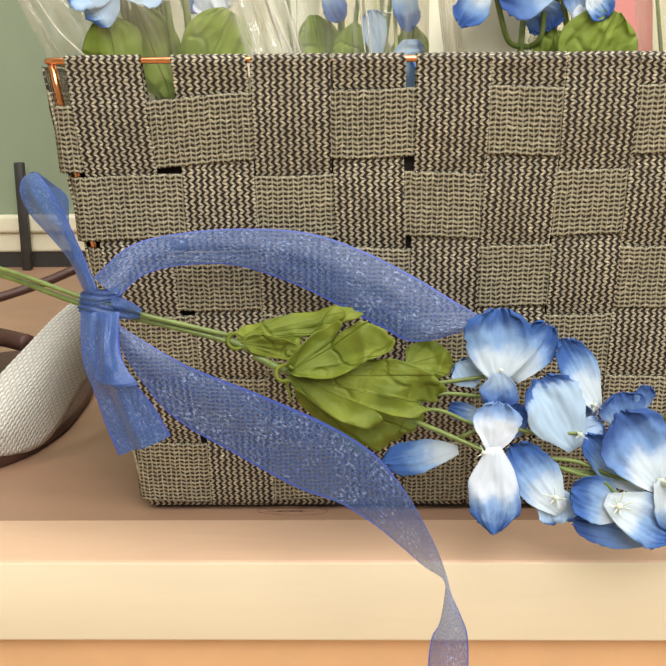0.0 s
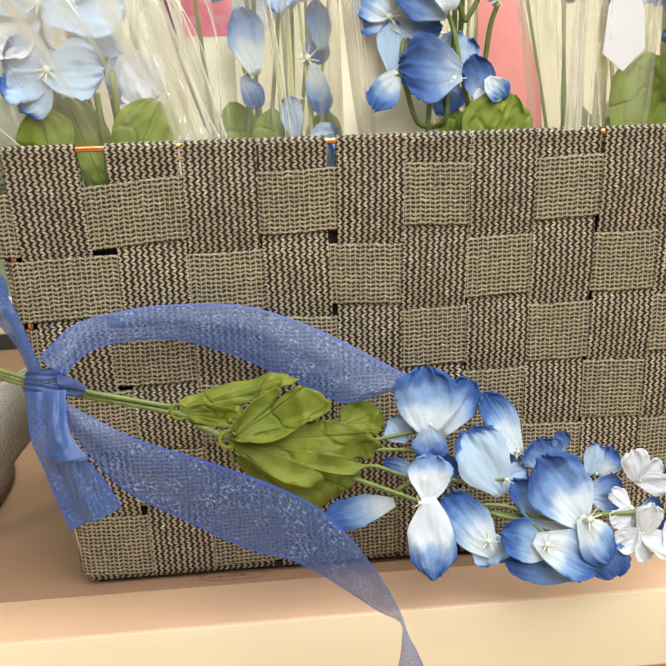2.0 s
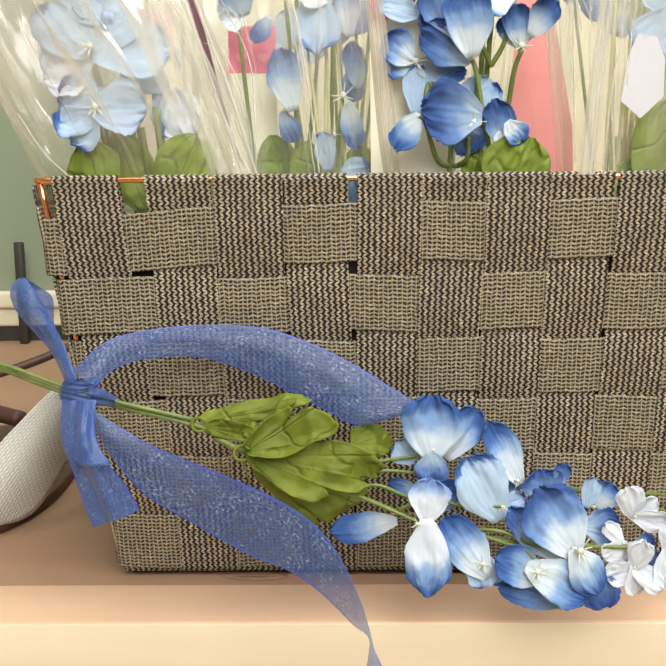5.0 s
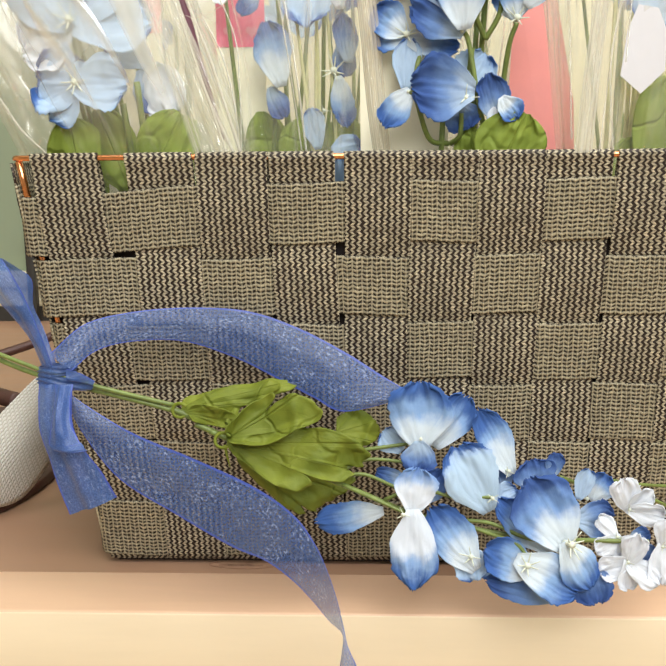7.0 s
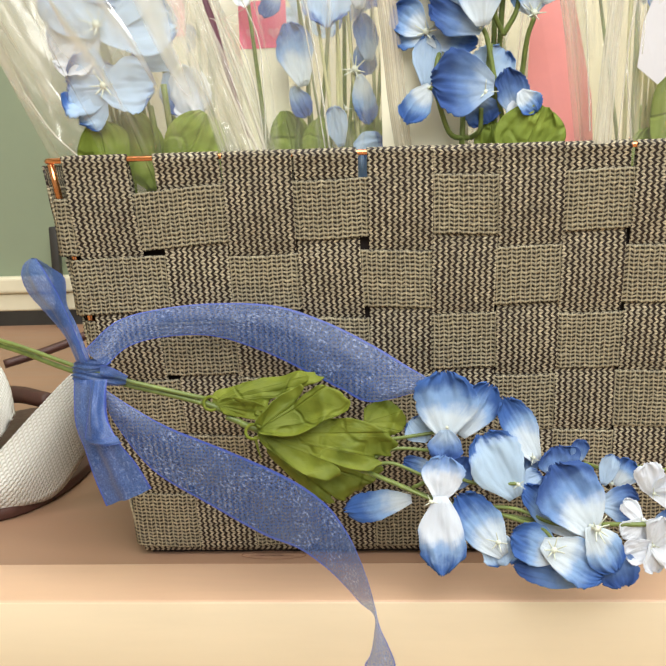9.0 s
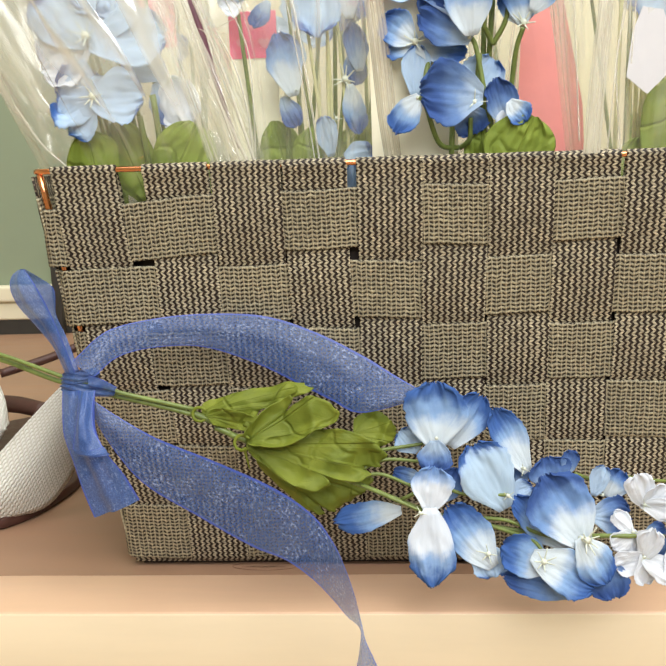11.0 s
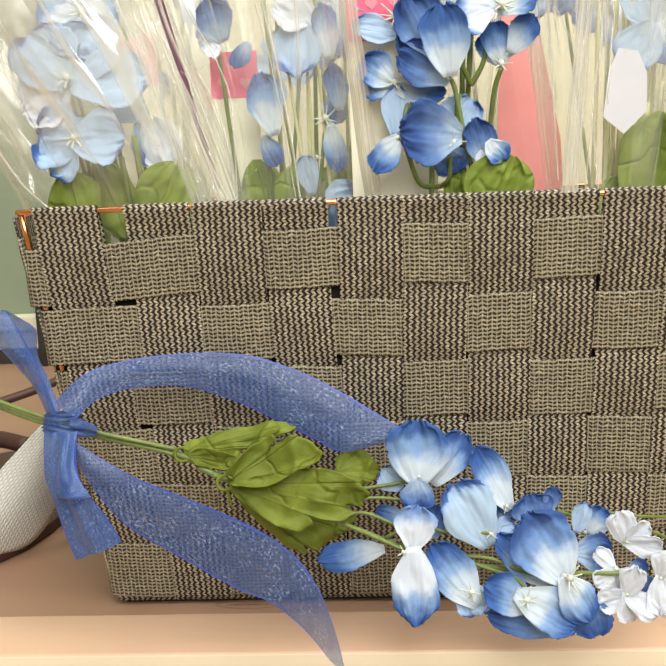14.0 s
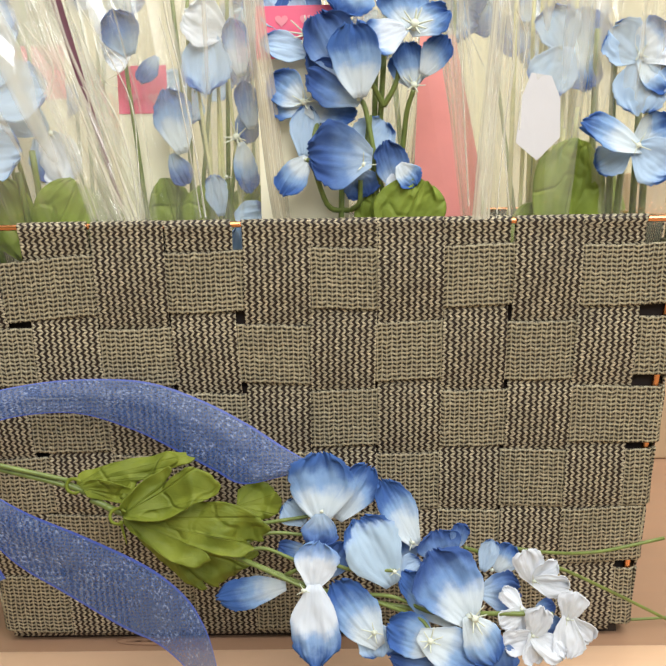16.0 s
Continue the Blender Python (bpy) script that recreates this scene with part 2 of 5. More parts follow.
def make_film(name, low, high, base=1.0, tint=(0.97, 0.935, 0.79), fade=(0.1, 0.3)):
    """Clear wrapping film; glare is painted in as white haze and crease lines. UV: x round, y up."""
    n = Nodes(name)
    u, v = n.uv()
    comb = n.node("ShaderNodeCombineXYZ")
    n.put(comb.inputs[0], n.math("MULTIPLY", u, 13.0))
    n.put(comb.inputs[1], n.math("MULTIPLY", v, 1.4))
    n.put(comb.inputs[2], n.math("MULTIPLY", n.random(), 20.0))
    soft = n.noise(0.7, 2, 0.5, comb.outputs[0])
    line = n.noise(1.3, 1, 0.4, comb.outputs[0])
    ridge = n.ramp(n.math("ABSOLUTE", n.math("SUBTRACT", line, 0.5)), 0.0, 0.045, 1.0, 0.0)
    crease = n.math("ADD", n.math("MULTIPLY", soft, 0.6), n.math("MULTIPLY", ridge, 0.4))
    clear = n.ramp(v, fade[0], fade[1], base, 1.0)
    haze = n.math("ADD", n.ramp(soft, 0.35, 0.7, low, high), n.math("MULTIPLY", ridge, 0.35))
    gl = n.node("ShaderNodeBsdfGlossy")
    gl.inputs["Roughness"].default_value = 0.13
    n.link(n.bump(crease, 0.6, 0.004), gl.inputs["Normal"])
    tl = n.node("ShaderNodeBsdfTranslucent")
    tl.inputs[0].default_value = (0.96, 0.93, 0.82, 1)
    df = n.node("ShaderNodeBsdfDiffuse")
    df.inputs[0].default_value = (*tint, 1)
    m0 = n.node("ShaderNodeMixShader")
    m0.inputs[0].default_value = 0.8
    n.link(tl.outputs[0], m0.inputs[1]), n.link(df.outputs[0], m0.inputs[2])
    m1 = n.node("ShaderNodeMixShader")
    m1.inputs[0].default_value = 0.45
    n.link(m0.outputs[0], m1.inputs[1]), n.link(gl.outputs[0], m1.inputs[2])
    tp = n.node("ShaderNodeBsdfTransparent")
    tp.inputs[0].default_value = (0.97, 0.97, 0.95, 1)
    m2 = n.node("ShaderNodeMixShader")
    n.link(n.math("MULTIPLY", haze, clear), m2.inputs[0])
    n.link(tp.outputs[0], m2.inputs[1]), n.link(m1.outputs[0], m2.inputs[2])
    return n.done(m2.outputs[0])


M_FILM = make_film("clear_film", 0.15, 0.5)
M_CLEAR = make_film("clear_foot_film", 0.2, 0.58, 0.5, fade=(0.36, 0.58))
M_ROLL = make_film("rolled_film", 0.5, 0.8, 1.0, (0.8, 0.7, 0.52))
M_GLAREFOLD = make_film("glare_film_fold", 0.45, 0.85)
M_GLARE = make_film("glare_film", 0.28, 0.56, 0.3)
M_CARD = make_plain("cream_card", (0.93, 0.88, 0.68), 0.6, 0.04, 60)
M_PINK = make_plain("pink_card", (0.88, 0.15, 0.27), 0.55, 0.06, 60)
M_HEART = make_plain("pale_pink_print", (0.85, 0.3, 0.38), 0.55, 0.04, 60)
M_PLUM = make_plain("plum_edge", (0.11, 0.035, 0.055), 0.4, 0.2, 100)
M_SALMON = make_plain("salmon_paper", (0.82, 0.3, 0.27), 0.6, 0.06, 60)
M_BRIGHTSPOT = make_plain("bright_spot", (0.66, 0.66, 0.7), 0.55, 0.03, 60)


def make_knit():
    n = Nodes("white_knit")
    u, v = n.uv()
    a = n.math("DIVIDE", v, 0.0030)
    b = n.math("ADD", n.math("DIVIDE", u, 0.0021), n.math("MULTIPLY", n.math("PINGPONG", a, 0.5), 0.7))
    yarn = n.ramp(n.math("PINGPONG", b, 0.5), 0.02, 0.3)
    row = n.ramp(n.math("PINGPONG", a, 0.5), 0.0, 0.25, 0.55, 1.0)
    h = n.math("MULTIPLY", yarn, row)
    col = n.mix(h, (0.6, 0.58, 0.5), (0.82, 0.81, 0.76))
    return n.done(n.surface(col, 0.75, n.bump(h, 0.8, 0.0008), spec=0.2))


M_KNIT = make_knit()


# ---- mesh helpers ----
def mesh_of(name, bm, material, smooth=True):
    data = bpy.data.meshes.new(name)
    bm.to_mesh(data)
    bm.free()
    data.materials.append(material)
    for p in data.polygons:
        p.use_smooth = smooth
    return data


def thing(name, bm, material, label, category, group="", kind="", smooth=True):
    return tagged(new(name, mesh_of(name, bm, material, smooth)), label, category, group, kind)


def empty(name, place, label, category, group=""):
    ob = new(name)
    ob.location = place
    ob.empty_display_size = 0.01
    bpy.context.view_layer.update()
    return tagged(ob, label, category, group)


def part(name, bm, material, parent, label="", smooth=True):
    """A mesh of its own under a thing or a part; its vertices are given in the world."""
    ob = new(name, mesh_of(name, bm, material, smooth))
    root = Vector((0, 0, 0))
    p = parent
    while p:
        root += p.location
        p = p.parent
    ob.data.transform(Matrix.Translation(-root))
    ob.parent = parent
    if name == "film_fold":
        ob.visible_shadow = False
    return tagged(ob, label)


def box(lo, hi, bevel=0.0, segments=2):
    bm = bmesh.new()
    bmesh.ops.create_cube(bm, size=1)
    lo, hi = Vector(lo), Vector(hi)
    for v in bm.verts:
        v.co = Vector([(lo[i] + hi[i]) / 2 + v.co[i] * (hi[i] - lo[i]) for i in range(3)])
    if bevel:
        bmesh.ops.bevel(bm, geom=bm.edges[:], offset=bevel, segments=segments, affect="EDGES", profile=0.5)
    return bm


def spline(points, count):
    """Points spread along a smooth curve through the given ones."""
    pts = [Vector(p) for p in points]
    ext = [2 * pts[0] - pts[1], *pts, 2 * pts[-1] - pts[-2]]
    out = []
    for i in range(count):
        x = i / (count - 1) * (len(pts) - 1)
        k = min(int(x), len(pts) - 2)
        t = x - k
        a, b, c, d = ext[k:k + 4]
        out.append(0.5 * (2 * b + (c - a) * t + (2 * a - 5 * b + 4 * c - d) * t * t + (3 * b - a - 3 * c + d) * t ** 3))
    return out


def tube(points, radius, sides=8, count=0, taper=1.0, closed=False, bm=None):
    pts = spline(points, count) if count else [Vector(p) for p in points]
    bm = bm or bmesh.new()
    rings, n = [], len(pts)
    side = None
    for i, p in enumerate(pts):
        d = (pts[(i + 1) % n] - pts[i - 1]) if closed else (pts[min(i + 1, n - 1)] - pts[max(i - 1, 0)])
        d.normalize()
        if side is None:
            side = d.orthogonal().normalized()
        side = (side - d * side.dot(d)).normalized()
        up = d.cross(side)
        r = radius * (1 + (taper - 1) * i / max(1, n - 1))
        rings.append([bm.verts.new(p + r * (math.cos(k * 2 * math.pi / sides) * side + math.sin(k * 2 * math.pi / sides) * up)) for k in range(sides)])
    for i in range(n if closed else n - 1):
        a, b = rings[i], rings[(i + 1) % n]
        for k in range(sides):
            bm.faces.new((a[k], a[(k + 1) % sides], b[(k + 1) % sides], b[k]))
    if not closed:
        bm.faces.new(rings[0][::-1]), bm.faces.new(rings[-1])
    return bm


def sheet(rows, uvs, thick=0.0):
    """A grid of points with UVs; with a thickness it gets a back and edges."""
    bm = bmesh.new()
    layer = bm.loops.layers.uv.new("UVMap")
    grid = [[bm.verts.new(p) for p in row] for row in rows]
    where = {}
    for i, row in enumerate(grid):
        for j, v in enumerate(row):
            where[v] = uvs[i][j]
    faces = [bm.faces.new((grid[i][j], grid[i][j + 1], grid[i + 1][j + 1], grid[i + 1][j])) for i in range(len(grid) - 1) for j in range(len(grid[0]) - 1)]
    bm.normal_update()
    if thick:
        back = {v: bm.verts.new(v.co - v.normal * thick) for v in list(where)}
        for v, w in list(back.items()):
            where[w] = where[v]
        for face in faces:
            bm.faces.new([back[v] for v in reversed(face.verts)])
        ring = grid[0] + [r[-1] for r in grid[1:]] + grid[-1][-2::-1] + [r[0] for r in grid[-2:0:-1]]
        for a, b in zip(ring, ring[1:] + ring[:1]):
            try:
                bm.faces.new((b, a, back[a], back[b]))
            except ValueError:
                pass
        bmesh.ops.recalc_face_normals(bm, faces=bm.faces[:])
    for face in bm.faces:
        for loop in face.loops:
            loop[layer].uv = where[loop.vert]
    return bm


# ---- the room ----
SHELF = -0.0035


def room():
    def slab(name, lo, hi, material, label, category, bevel=0.0):
        return thing(name, box(lo, hi, bevel, 3), material, label, category, kind="structure", smooth=False)

    # floor, ceiling, side and front walls are unseen, added to enclose the light
    slab("floor", (-3, -4, -0.95), (3, 1.2, -0.85), M_TANWOOD, "unseen tan floor added to close the room", "floor")
    slab("ceiling", (-3, -4, 2.6), (3, 1.2, 2.7), M_WHITEWALL, "unseen pale ceiling added to close the room", "ceiling")
    slab("wall_back", (-3, 0.7, -0.85), (3, 0.8, 2.6), M_GREEN, "sage green painted wall behind the shelf", "wall")
    slab("wall_left", (-3.1, -4, -0.85), (-3, 0.7, 2.6), M_WHITEWALL, "unseen pale side wall added to close the room", "wall")
    slab("wall_right", (3, -4, -0.85), (3.1, 0.7, 2.6), M_WHITEWALL, "unseen pale side wall added to close the room", "wall")
    slab("wall_front", (-3, -4.1, -0.85), (3, -4, 2.6), M_WHITEWALL, "unseen pale wall added opposite the shelf", "wall")
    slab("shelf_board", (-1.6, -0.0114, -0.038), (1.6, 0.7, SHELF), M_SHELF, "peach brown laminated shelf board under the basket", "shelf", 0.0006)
    edging = slab("shelf_edging", (-1.6, -0.0530, -0.0385), (1.6, -0.0116, SHELF + 0.0006), M_STRIP, "peach edging strip along the shelf, rounded front coloured cream as if lit", "shelf edge", 0.0016)
    # the face towards the viewer is coloured paler, for the light it catches
    edging.data.materials.append(M_NOSE_LIT)
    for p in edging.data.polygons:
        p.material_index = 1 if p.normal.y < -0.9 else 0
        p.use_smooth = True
    slab("cabinet_front", (-1.6, -0.044, -0.85), (1.6, -0.02, -0.0387), M_UNDER, "orange tan cabinet front below the shelf", "cabinet")
    slab("trim_sill", (-3, 0.690, 0.014), (-0.2, 0.7, 0.036), M_CREAM, "cream painted sill strip at the foot of the wall", "trim", 0.003)
    slab("trim_sill_upper", (-3, 0.684, 0.036), (-0.2, 0.7, 0.056), M_CREAM, "cream painted upper sill moulding on the wall", "trim", 0.004)
    slab("trim_dark", (-3, 0.692, SHELF), (-0.2, 0.7, 0.014), M_DARK, "dark strip along the foot of the wall", "trim")


room()

# ---- the woven basket ----
LEAN = radians(10)
SL, CL = math.sin(LEAN), math.cos(LEAN)
RIM_V = 0.1925


def face_point(u, v, out=0.0):
    """A point of the basket's front: u to the right, v up along the leaning face, out towards the viewer."""
    return Vector((u, -v * SL - out * CL, v * CL - out * SL))


U_MID = 0.0265
DEPTH_TOP, DEPTH_LOW = 0.235, 0.19
ROWS = [(0.1699, 0.0131), (0.1370, 0.0131), (0.1071, 0.0131), (0.0772, 0.0137), (0.0484, 0.0136), (0.0166, 0.0148)]
COLS_TOP = [(-0.1289, -0.1012), (-0.0889, -0.0615), (-0.0588, -0.0296), (-0.0287, -0.0022), (0.0031, 0.0298), (0.0306, 0.0578), (0.0586, 0.0851), (0.0862, 0.1125), (0.1155, 0.1424), (0.1432, 0.1680)]
COLS_LOW = [(-0.1150, -0.0880), (-0.0860, -0.0590), (-0.0580, -0.0310), (-0.0275, -0.0010), (0.0005, 0.0265), (0.0285, 0.0545), (0.0565, 0.0825), (0.0840, 0.1090), (0.1110, 0.1370), (0.1390, 0.1640)]
V_LOW = 0.010


def strap_u(c, v):
    """The edges of a vertical strap at a height."""
    t = (v - V_LOW) / (RIM_V - V_LOW)
    return [COLS_LOW[c][k] + t * (COLS_TOP[c][k] - COLS_LOW[c][k]) + (-0.0005, 0.0005)[k] for k in (0, 1)]


def left_u(v):
    return -0.1165 - (v / RIM_V) * 0.0225


def right_u(v):
    return 0.1725 + (v / RIM_V) * 0.0135


def rim_v(u):
    """The rim's height along the face; it rises a little towards the left corner."""
    return RIM_V + 0.0021 * (0.186 - u) / 0.325


def weave_height(over):
    return 0.0008 if over else -0.0009


def build_basket():
    basket = empty("woven_basket", (U_MID, 0.09, SHELF), "olive brown woven strap basket with copper wire rim", "basket")
    rng = random.Random(4)

    def strip(name, stations, material, label=""):
        """stations: (left point, right point, normal, length so far)"""
        rows, uvs = [], []
        shift = rng.random()
        for a, b, nrm, s in stations:
            w = (b - a).length
            row, uv = [], []
            for f in (0.0, 0.03, 0.3, 0.7, 0.97, 1.0):
                crown = 0.0001 * (1 - (2 * f - 1) ** 2)
                row.append(a.lerp(b, f) + nrm * crown)
                uv.append((f * w, s + shift))
            rows.append(row), uvs.append(uv)
        return part(name, sheet(rows, uvs, 0.0009), material, basket, label)

    nrm = (face_point(0, 0, 1) - face_point(0, 0, 0)).normalized()
    # vertical straps of the front: up from the foot, over the rim and a short way down inside
    for c in range(10):
        st, s, last = [], 0.0, None
        steps = 64
        wob = [rng.uniform(-0.0006, 0.0006) for _ in range(4)]
        rim = rim_v(sum(strap_u(c, RIM_V)) / 2)
        for i in range(steps + 1):
            v = -0.0010 + (rim - 0.0005) * i / steps
            out = 0.0
            for r, (mid, half) in enumerate(ROWS):
                over = (c + r) % 2 == 0
                d = abs(v - mid) / 0.0155
                if d < 1:
                    out += weave_height(over) * ((1 - d * d) * 1.35 if over else 1 - d ** 6)
            if c % 2 and v > 0.187:
                out = -0.0014 + (v - 0.187) / 0.0055 * 0.0022
            a, b = strap_u(c, v)
            sway = wob[0] * math.sin(v * 60 + wob[1] * 4000) + wob[2]
            st.append((face_point(a + sway, v, out), face_point(b + sway, v, out), nrm))
        for ang in (30, 60, 90, 120, 150, 180):
            al = radians(ang)
            a, b = strap_u(c, rim)
            up = (face_point(0, 1) - face_point(0, 0)).normalized()
            centre = -0.0012
            off = nrm * (centre + 0.0019 * math.cos(al)) + up * (0.0019 * math.sin(al))
            st.append((face_point(a, rim) + off, face_point(b, rim) + off, (nrm * math.cos(al) + up * math.sin(al))))
        for k in (1, 2, 3):
            a, b = strap_u(c, rim - 0.007 * k)
            st.append((face_point(a, rim - 0.007 * k, -0.0045), face_point(b, rim - 0.007 * k, -0.0045), -nrm))
        full = []
        for a, b, q in st:
            m = (a + b) / 2
            s += (m - last).length if last is not None else 0.0
            last = m
            full.append((a, b, q, s))
        strip("vertical_strap", full, M_WARP)
    # horizontal straps of the front
    tilt = [(0.0, 0.0), (0.0, 0.0005), (-0.0004, 0.0), (0.0, 0.0), (0.0, 0.0), (-0.0006, 0.0002)]
    for r, (mid, half) in enumerate(ROWS):
        st, s, last = [], 0.0, None
        steps = 120
        lu, ru = left_u(mid) - 0.0006, right_u(mid) + 0.0006
        for i in range(steps + 1):
            u = lu + (ru - lu) * i / steps
            out = 0.0
            for c in range(10):
                a, b = strap_u(c, mid)
                over = (c + r) % 2 == 0
                d = abs(u - (a + b) / 2) / 0.0158
                if d < 1:
                    out -= weave_height(over) * 0.55 * (1 - d ** 6)
            bow = 0.0007 * math.sin(u * 70 + r * 2.1) + tilt[r][0] + (tilt[r][1] - tilt[r][0]) * i / steps
            if r == 0 and u < -0.03:
                bow += (u + 0.03) * 0.05
            end = min(u - lu, ru - u)
            back = -0.002 * max(0.0, 1 - end / 0.002) ** 2
            low, high = face_point(u, mid - half + bow, out + back), face_point(u, mid + half + bow, out + back)
            st.append((high, low, nrm))
        full = []
        for a, b, q in st:
            m = (a + b) / 2
            s += (m - last).length if last is not None else 0.0
            last = m
            full.append((a, b, q, s))
        strip("horizontal_strap", full, M_WEFT)

    # the other three sides, woven the same way
    def corner(v, k):
        """Corners front left, front right, back right, back left at a height along the face."""
        p, q = face_point(left_u(v), v), face_point(right_u(v), v)
        depth = DEPTH_LOW + (DEPTH_TOP - DEPTH_LOW) * v / RIM_V
        return (p, q, q + Vector((0, depth, 0)), p + Vector((0, depth, 0)))[k]

    for k, j, cols in ((1, 2, 7), (2, 3, 10), (3, 0, 7)):
        def at(f, v, out=0.0):
            a, b = corner(v, k), corner(v, j)
            d = (b - a).normalized()
            q = Vector((d.y, -d.x, 0))
            return a.lerp(b, f) + q * out, q
        for c in range(cols):
            f0, f1 = (c + 0.06) / cols, (c + 0.94) / cols
            st, s = [], 0.0
            for i in range(25):
                v = 0.006 + (RIM_V - 0.006) * i / 24
                out = sum((weave_height((c + r) % 2 == 0) * (1 - (abs(v - m) / 0.0155) ** 4)) for r, (m, h) in enumerate(ROWS) if abs(v - m) < 0.0155)
                (a, q), (b, _) = at(f0, v, out), at(f1, v, out)
                st.append((a, b, q, v))
            strip("vertical_strap", st, M_WARP)
        for r, (mid, half) in enumerate(ROWS):
            st = []
            for i in range(41):
                f = 0.004 + 0.992 * i / 40
                c = min(cols - 1, int(f * cols))
                d = abs(f * cols - c - 0.5) * 2
                out = -weave_height((c + r) % 2 == 0) * (1 - d ** 4)
                (a, q), (b, _) = at(f, mid + half, out), at(f, mid - half, out)
                st.append((a, b, q, i * 0.006))
            strip("horizontal_strap", st, M_WEFT)

    # copper wire frame: rim with rounded corners, uprights, foot ring
    def ring(v, inset, radius):
        pts = []
        cs = [corner(v, k) for k in range(4)]
        mid = sum(cs, Vector()) / 4
        cs[0] = cs[0] + Vector((0, 0, rim_v(left_u(v)) - RIM_V if v > 0.1 else 0.0))
        cs = [c + Vector((math.copysign(inset, mid.x - c.x), math.copysign(inset, mid.y - c.y), 0)) for c in cs]
        for k in range(4):
            a, b, d = cs[k - 1], cs[k], cs[(k + 1) % 4]
            p, q = b + (a - b).normalized() * radius, b + (d - b).normalized() * radius
            for t in range(7):
                x = t / 6
                pts.append(p * (1 - x) ** 2 + b * 2 * x * (1 - x) + q * x * x)
        return pts
    part("rim_wire", tube(ring(RIM_V, 0.0012, 0.006), 0.00125, 10, closed=True), M_COPPER, basket, "shiny copper wire rim")
    part("foot_wire", tube(ring(0.001, 0.010, 0.012), 0.0016, 8, closed=True), M_COPPER, basket, "copper wire foot ring")
    for k in range(4):
        mid = (corner(0.1, 0) + corner(0.1, 2)) / 2
        ins = [corner(v, k) + (Vector((mid.x, mid.y, corner(v, k).z)) - corner(v, k)).normalized() * 0.0048 for v in (RIM_V + (0.0008 if k == 0 else -0.0015), 0.15, 0.1, 0.05, 0.012)]
        part("corner_wire", tube(ins, 0.0016, 8, 16), M_COPPER, basket, "copper wire corner post")
    # dark sheet behind the weave, added to stand for the shade inside
    bm = bmesh.new()
    tiers = []
    for v in (0.0, 0.166):
        for inset in (0.0042, 0.0052):
            ring_pts = []
            mid = sum((corner(v, k) for k in range(4)), Vector()) / 4
            for k in range(4):
                c = corner(v, k)
                ring_pts.append(bm.verts.new(c + Vector((math.copysign(inset, mid.x - c.x), math.copysign(inset, mid.y - c.y), 0))))
            tiers.append(ring_pts)
    outer_low, inner_low, outer_top, inner_top = tiers
    for k in range(4):
        m = (k + 1) % 4
        bm.faces.new((outer_low[k], outer_low[m], outer_top[m], outer_top[k]))
        bm.faces.new((inner_low[m], inner_low[k], inner_top[k], inner_top[m]))
        bm.faces.new((outer_top[k], outer_top[m], inner_top[m], inner_top[k]))
        bm.faces.new((outer_low[m], outer_low[k], inner_low[k], inner_low[m]))
    part("shade_sheet", bm, M_INNER_SHADE, basket, "dark sheet added for the shade inside the basket", smooth=False)
    # base panel
    bm = bmesh.new()
    low = [corner(-0.0025, k) for k in range(4)]
    mid = sum(low, Vector()) / 4
    lo = [bm.verts.new(c.lerp(mid, 0.03)) for c in low]
    hi = [bm.verts.new(v.co + Vector((0, 0, 0.0025))) for v in lo]
    for v in lo:
        v.co.z = SHELF + 0.0003
    bm.faces.new(lo[::-1]), bm.faces.new(hi)
    for k in range(4):
        bm.faces.new((lo[k], lo[(k + 1) % 4], hi[(k + 1) % 4], hi[k]))
    part("base_panel", bm, M_WARP, basket, "woven base panel", smooth=False)
    return basket


build_basket()


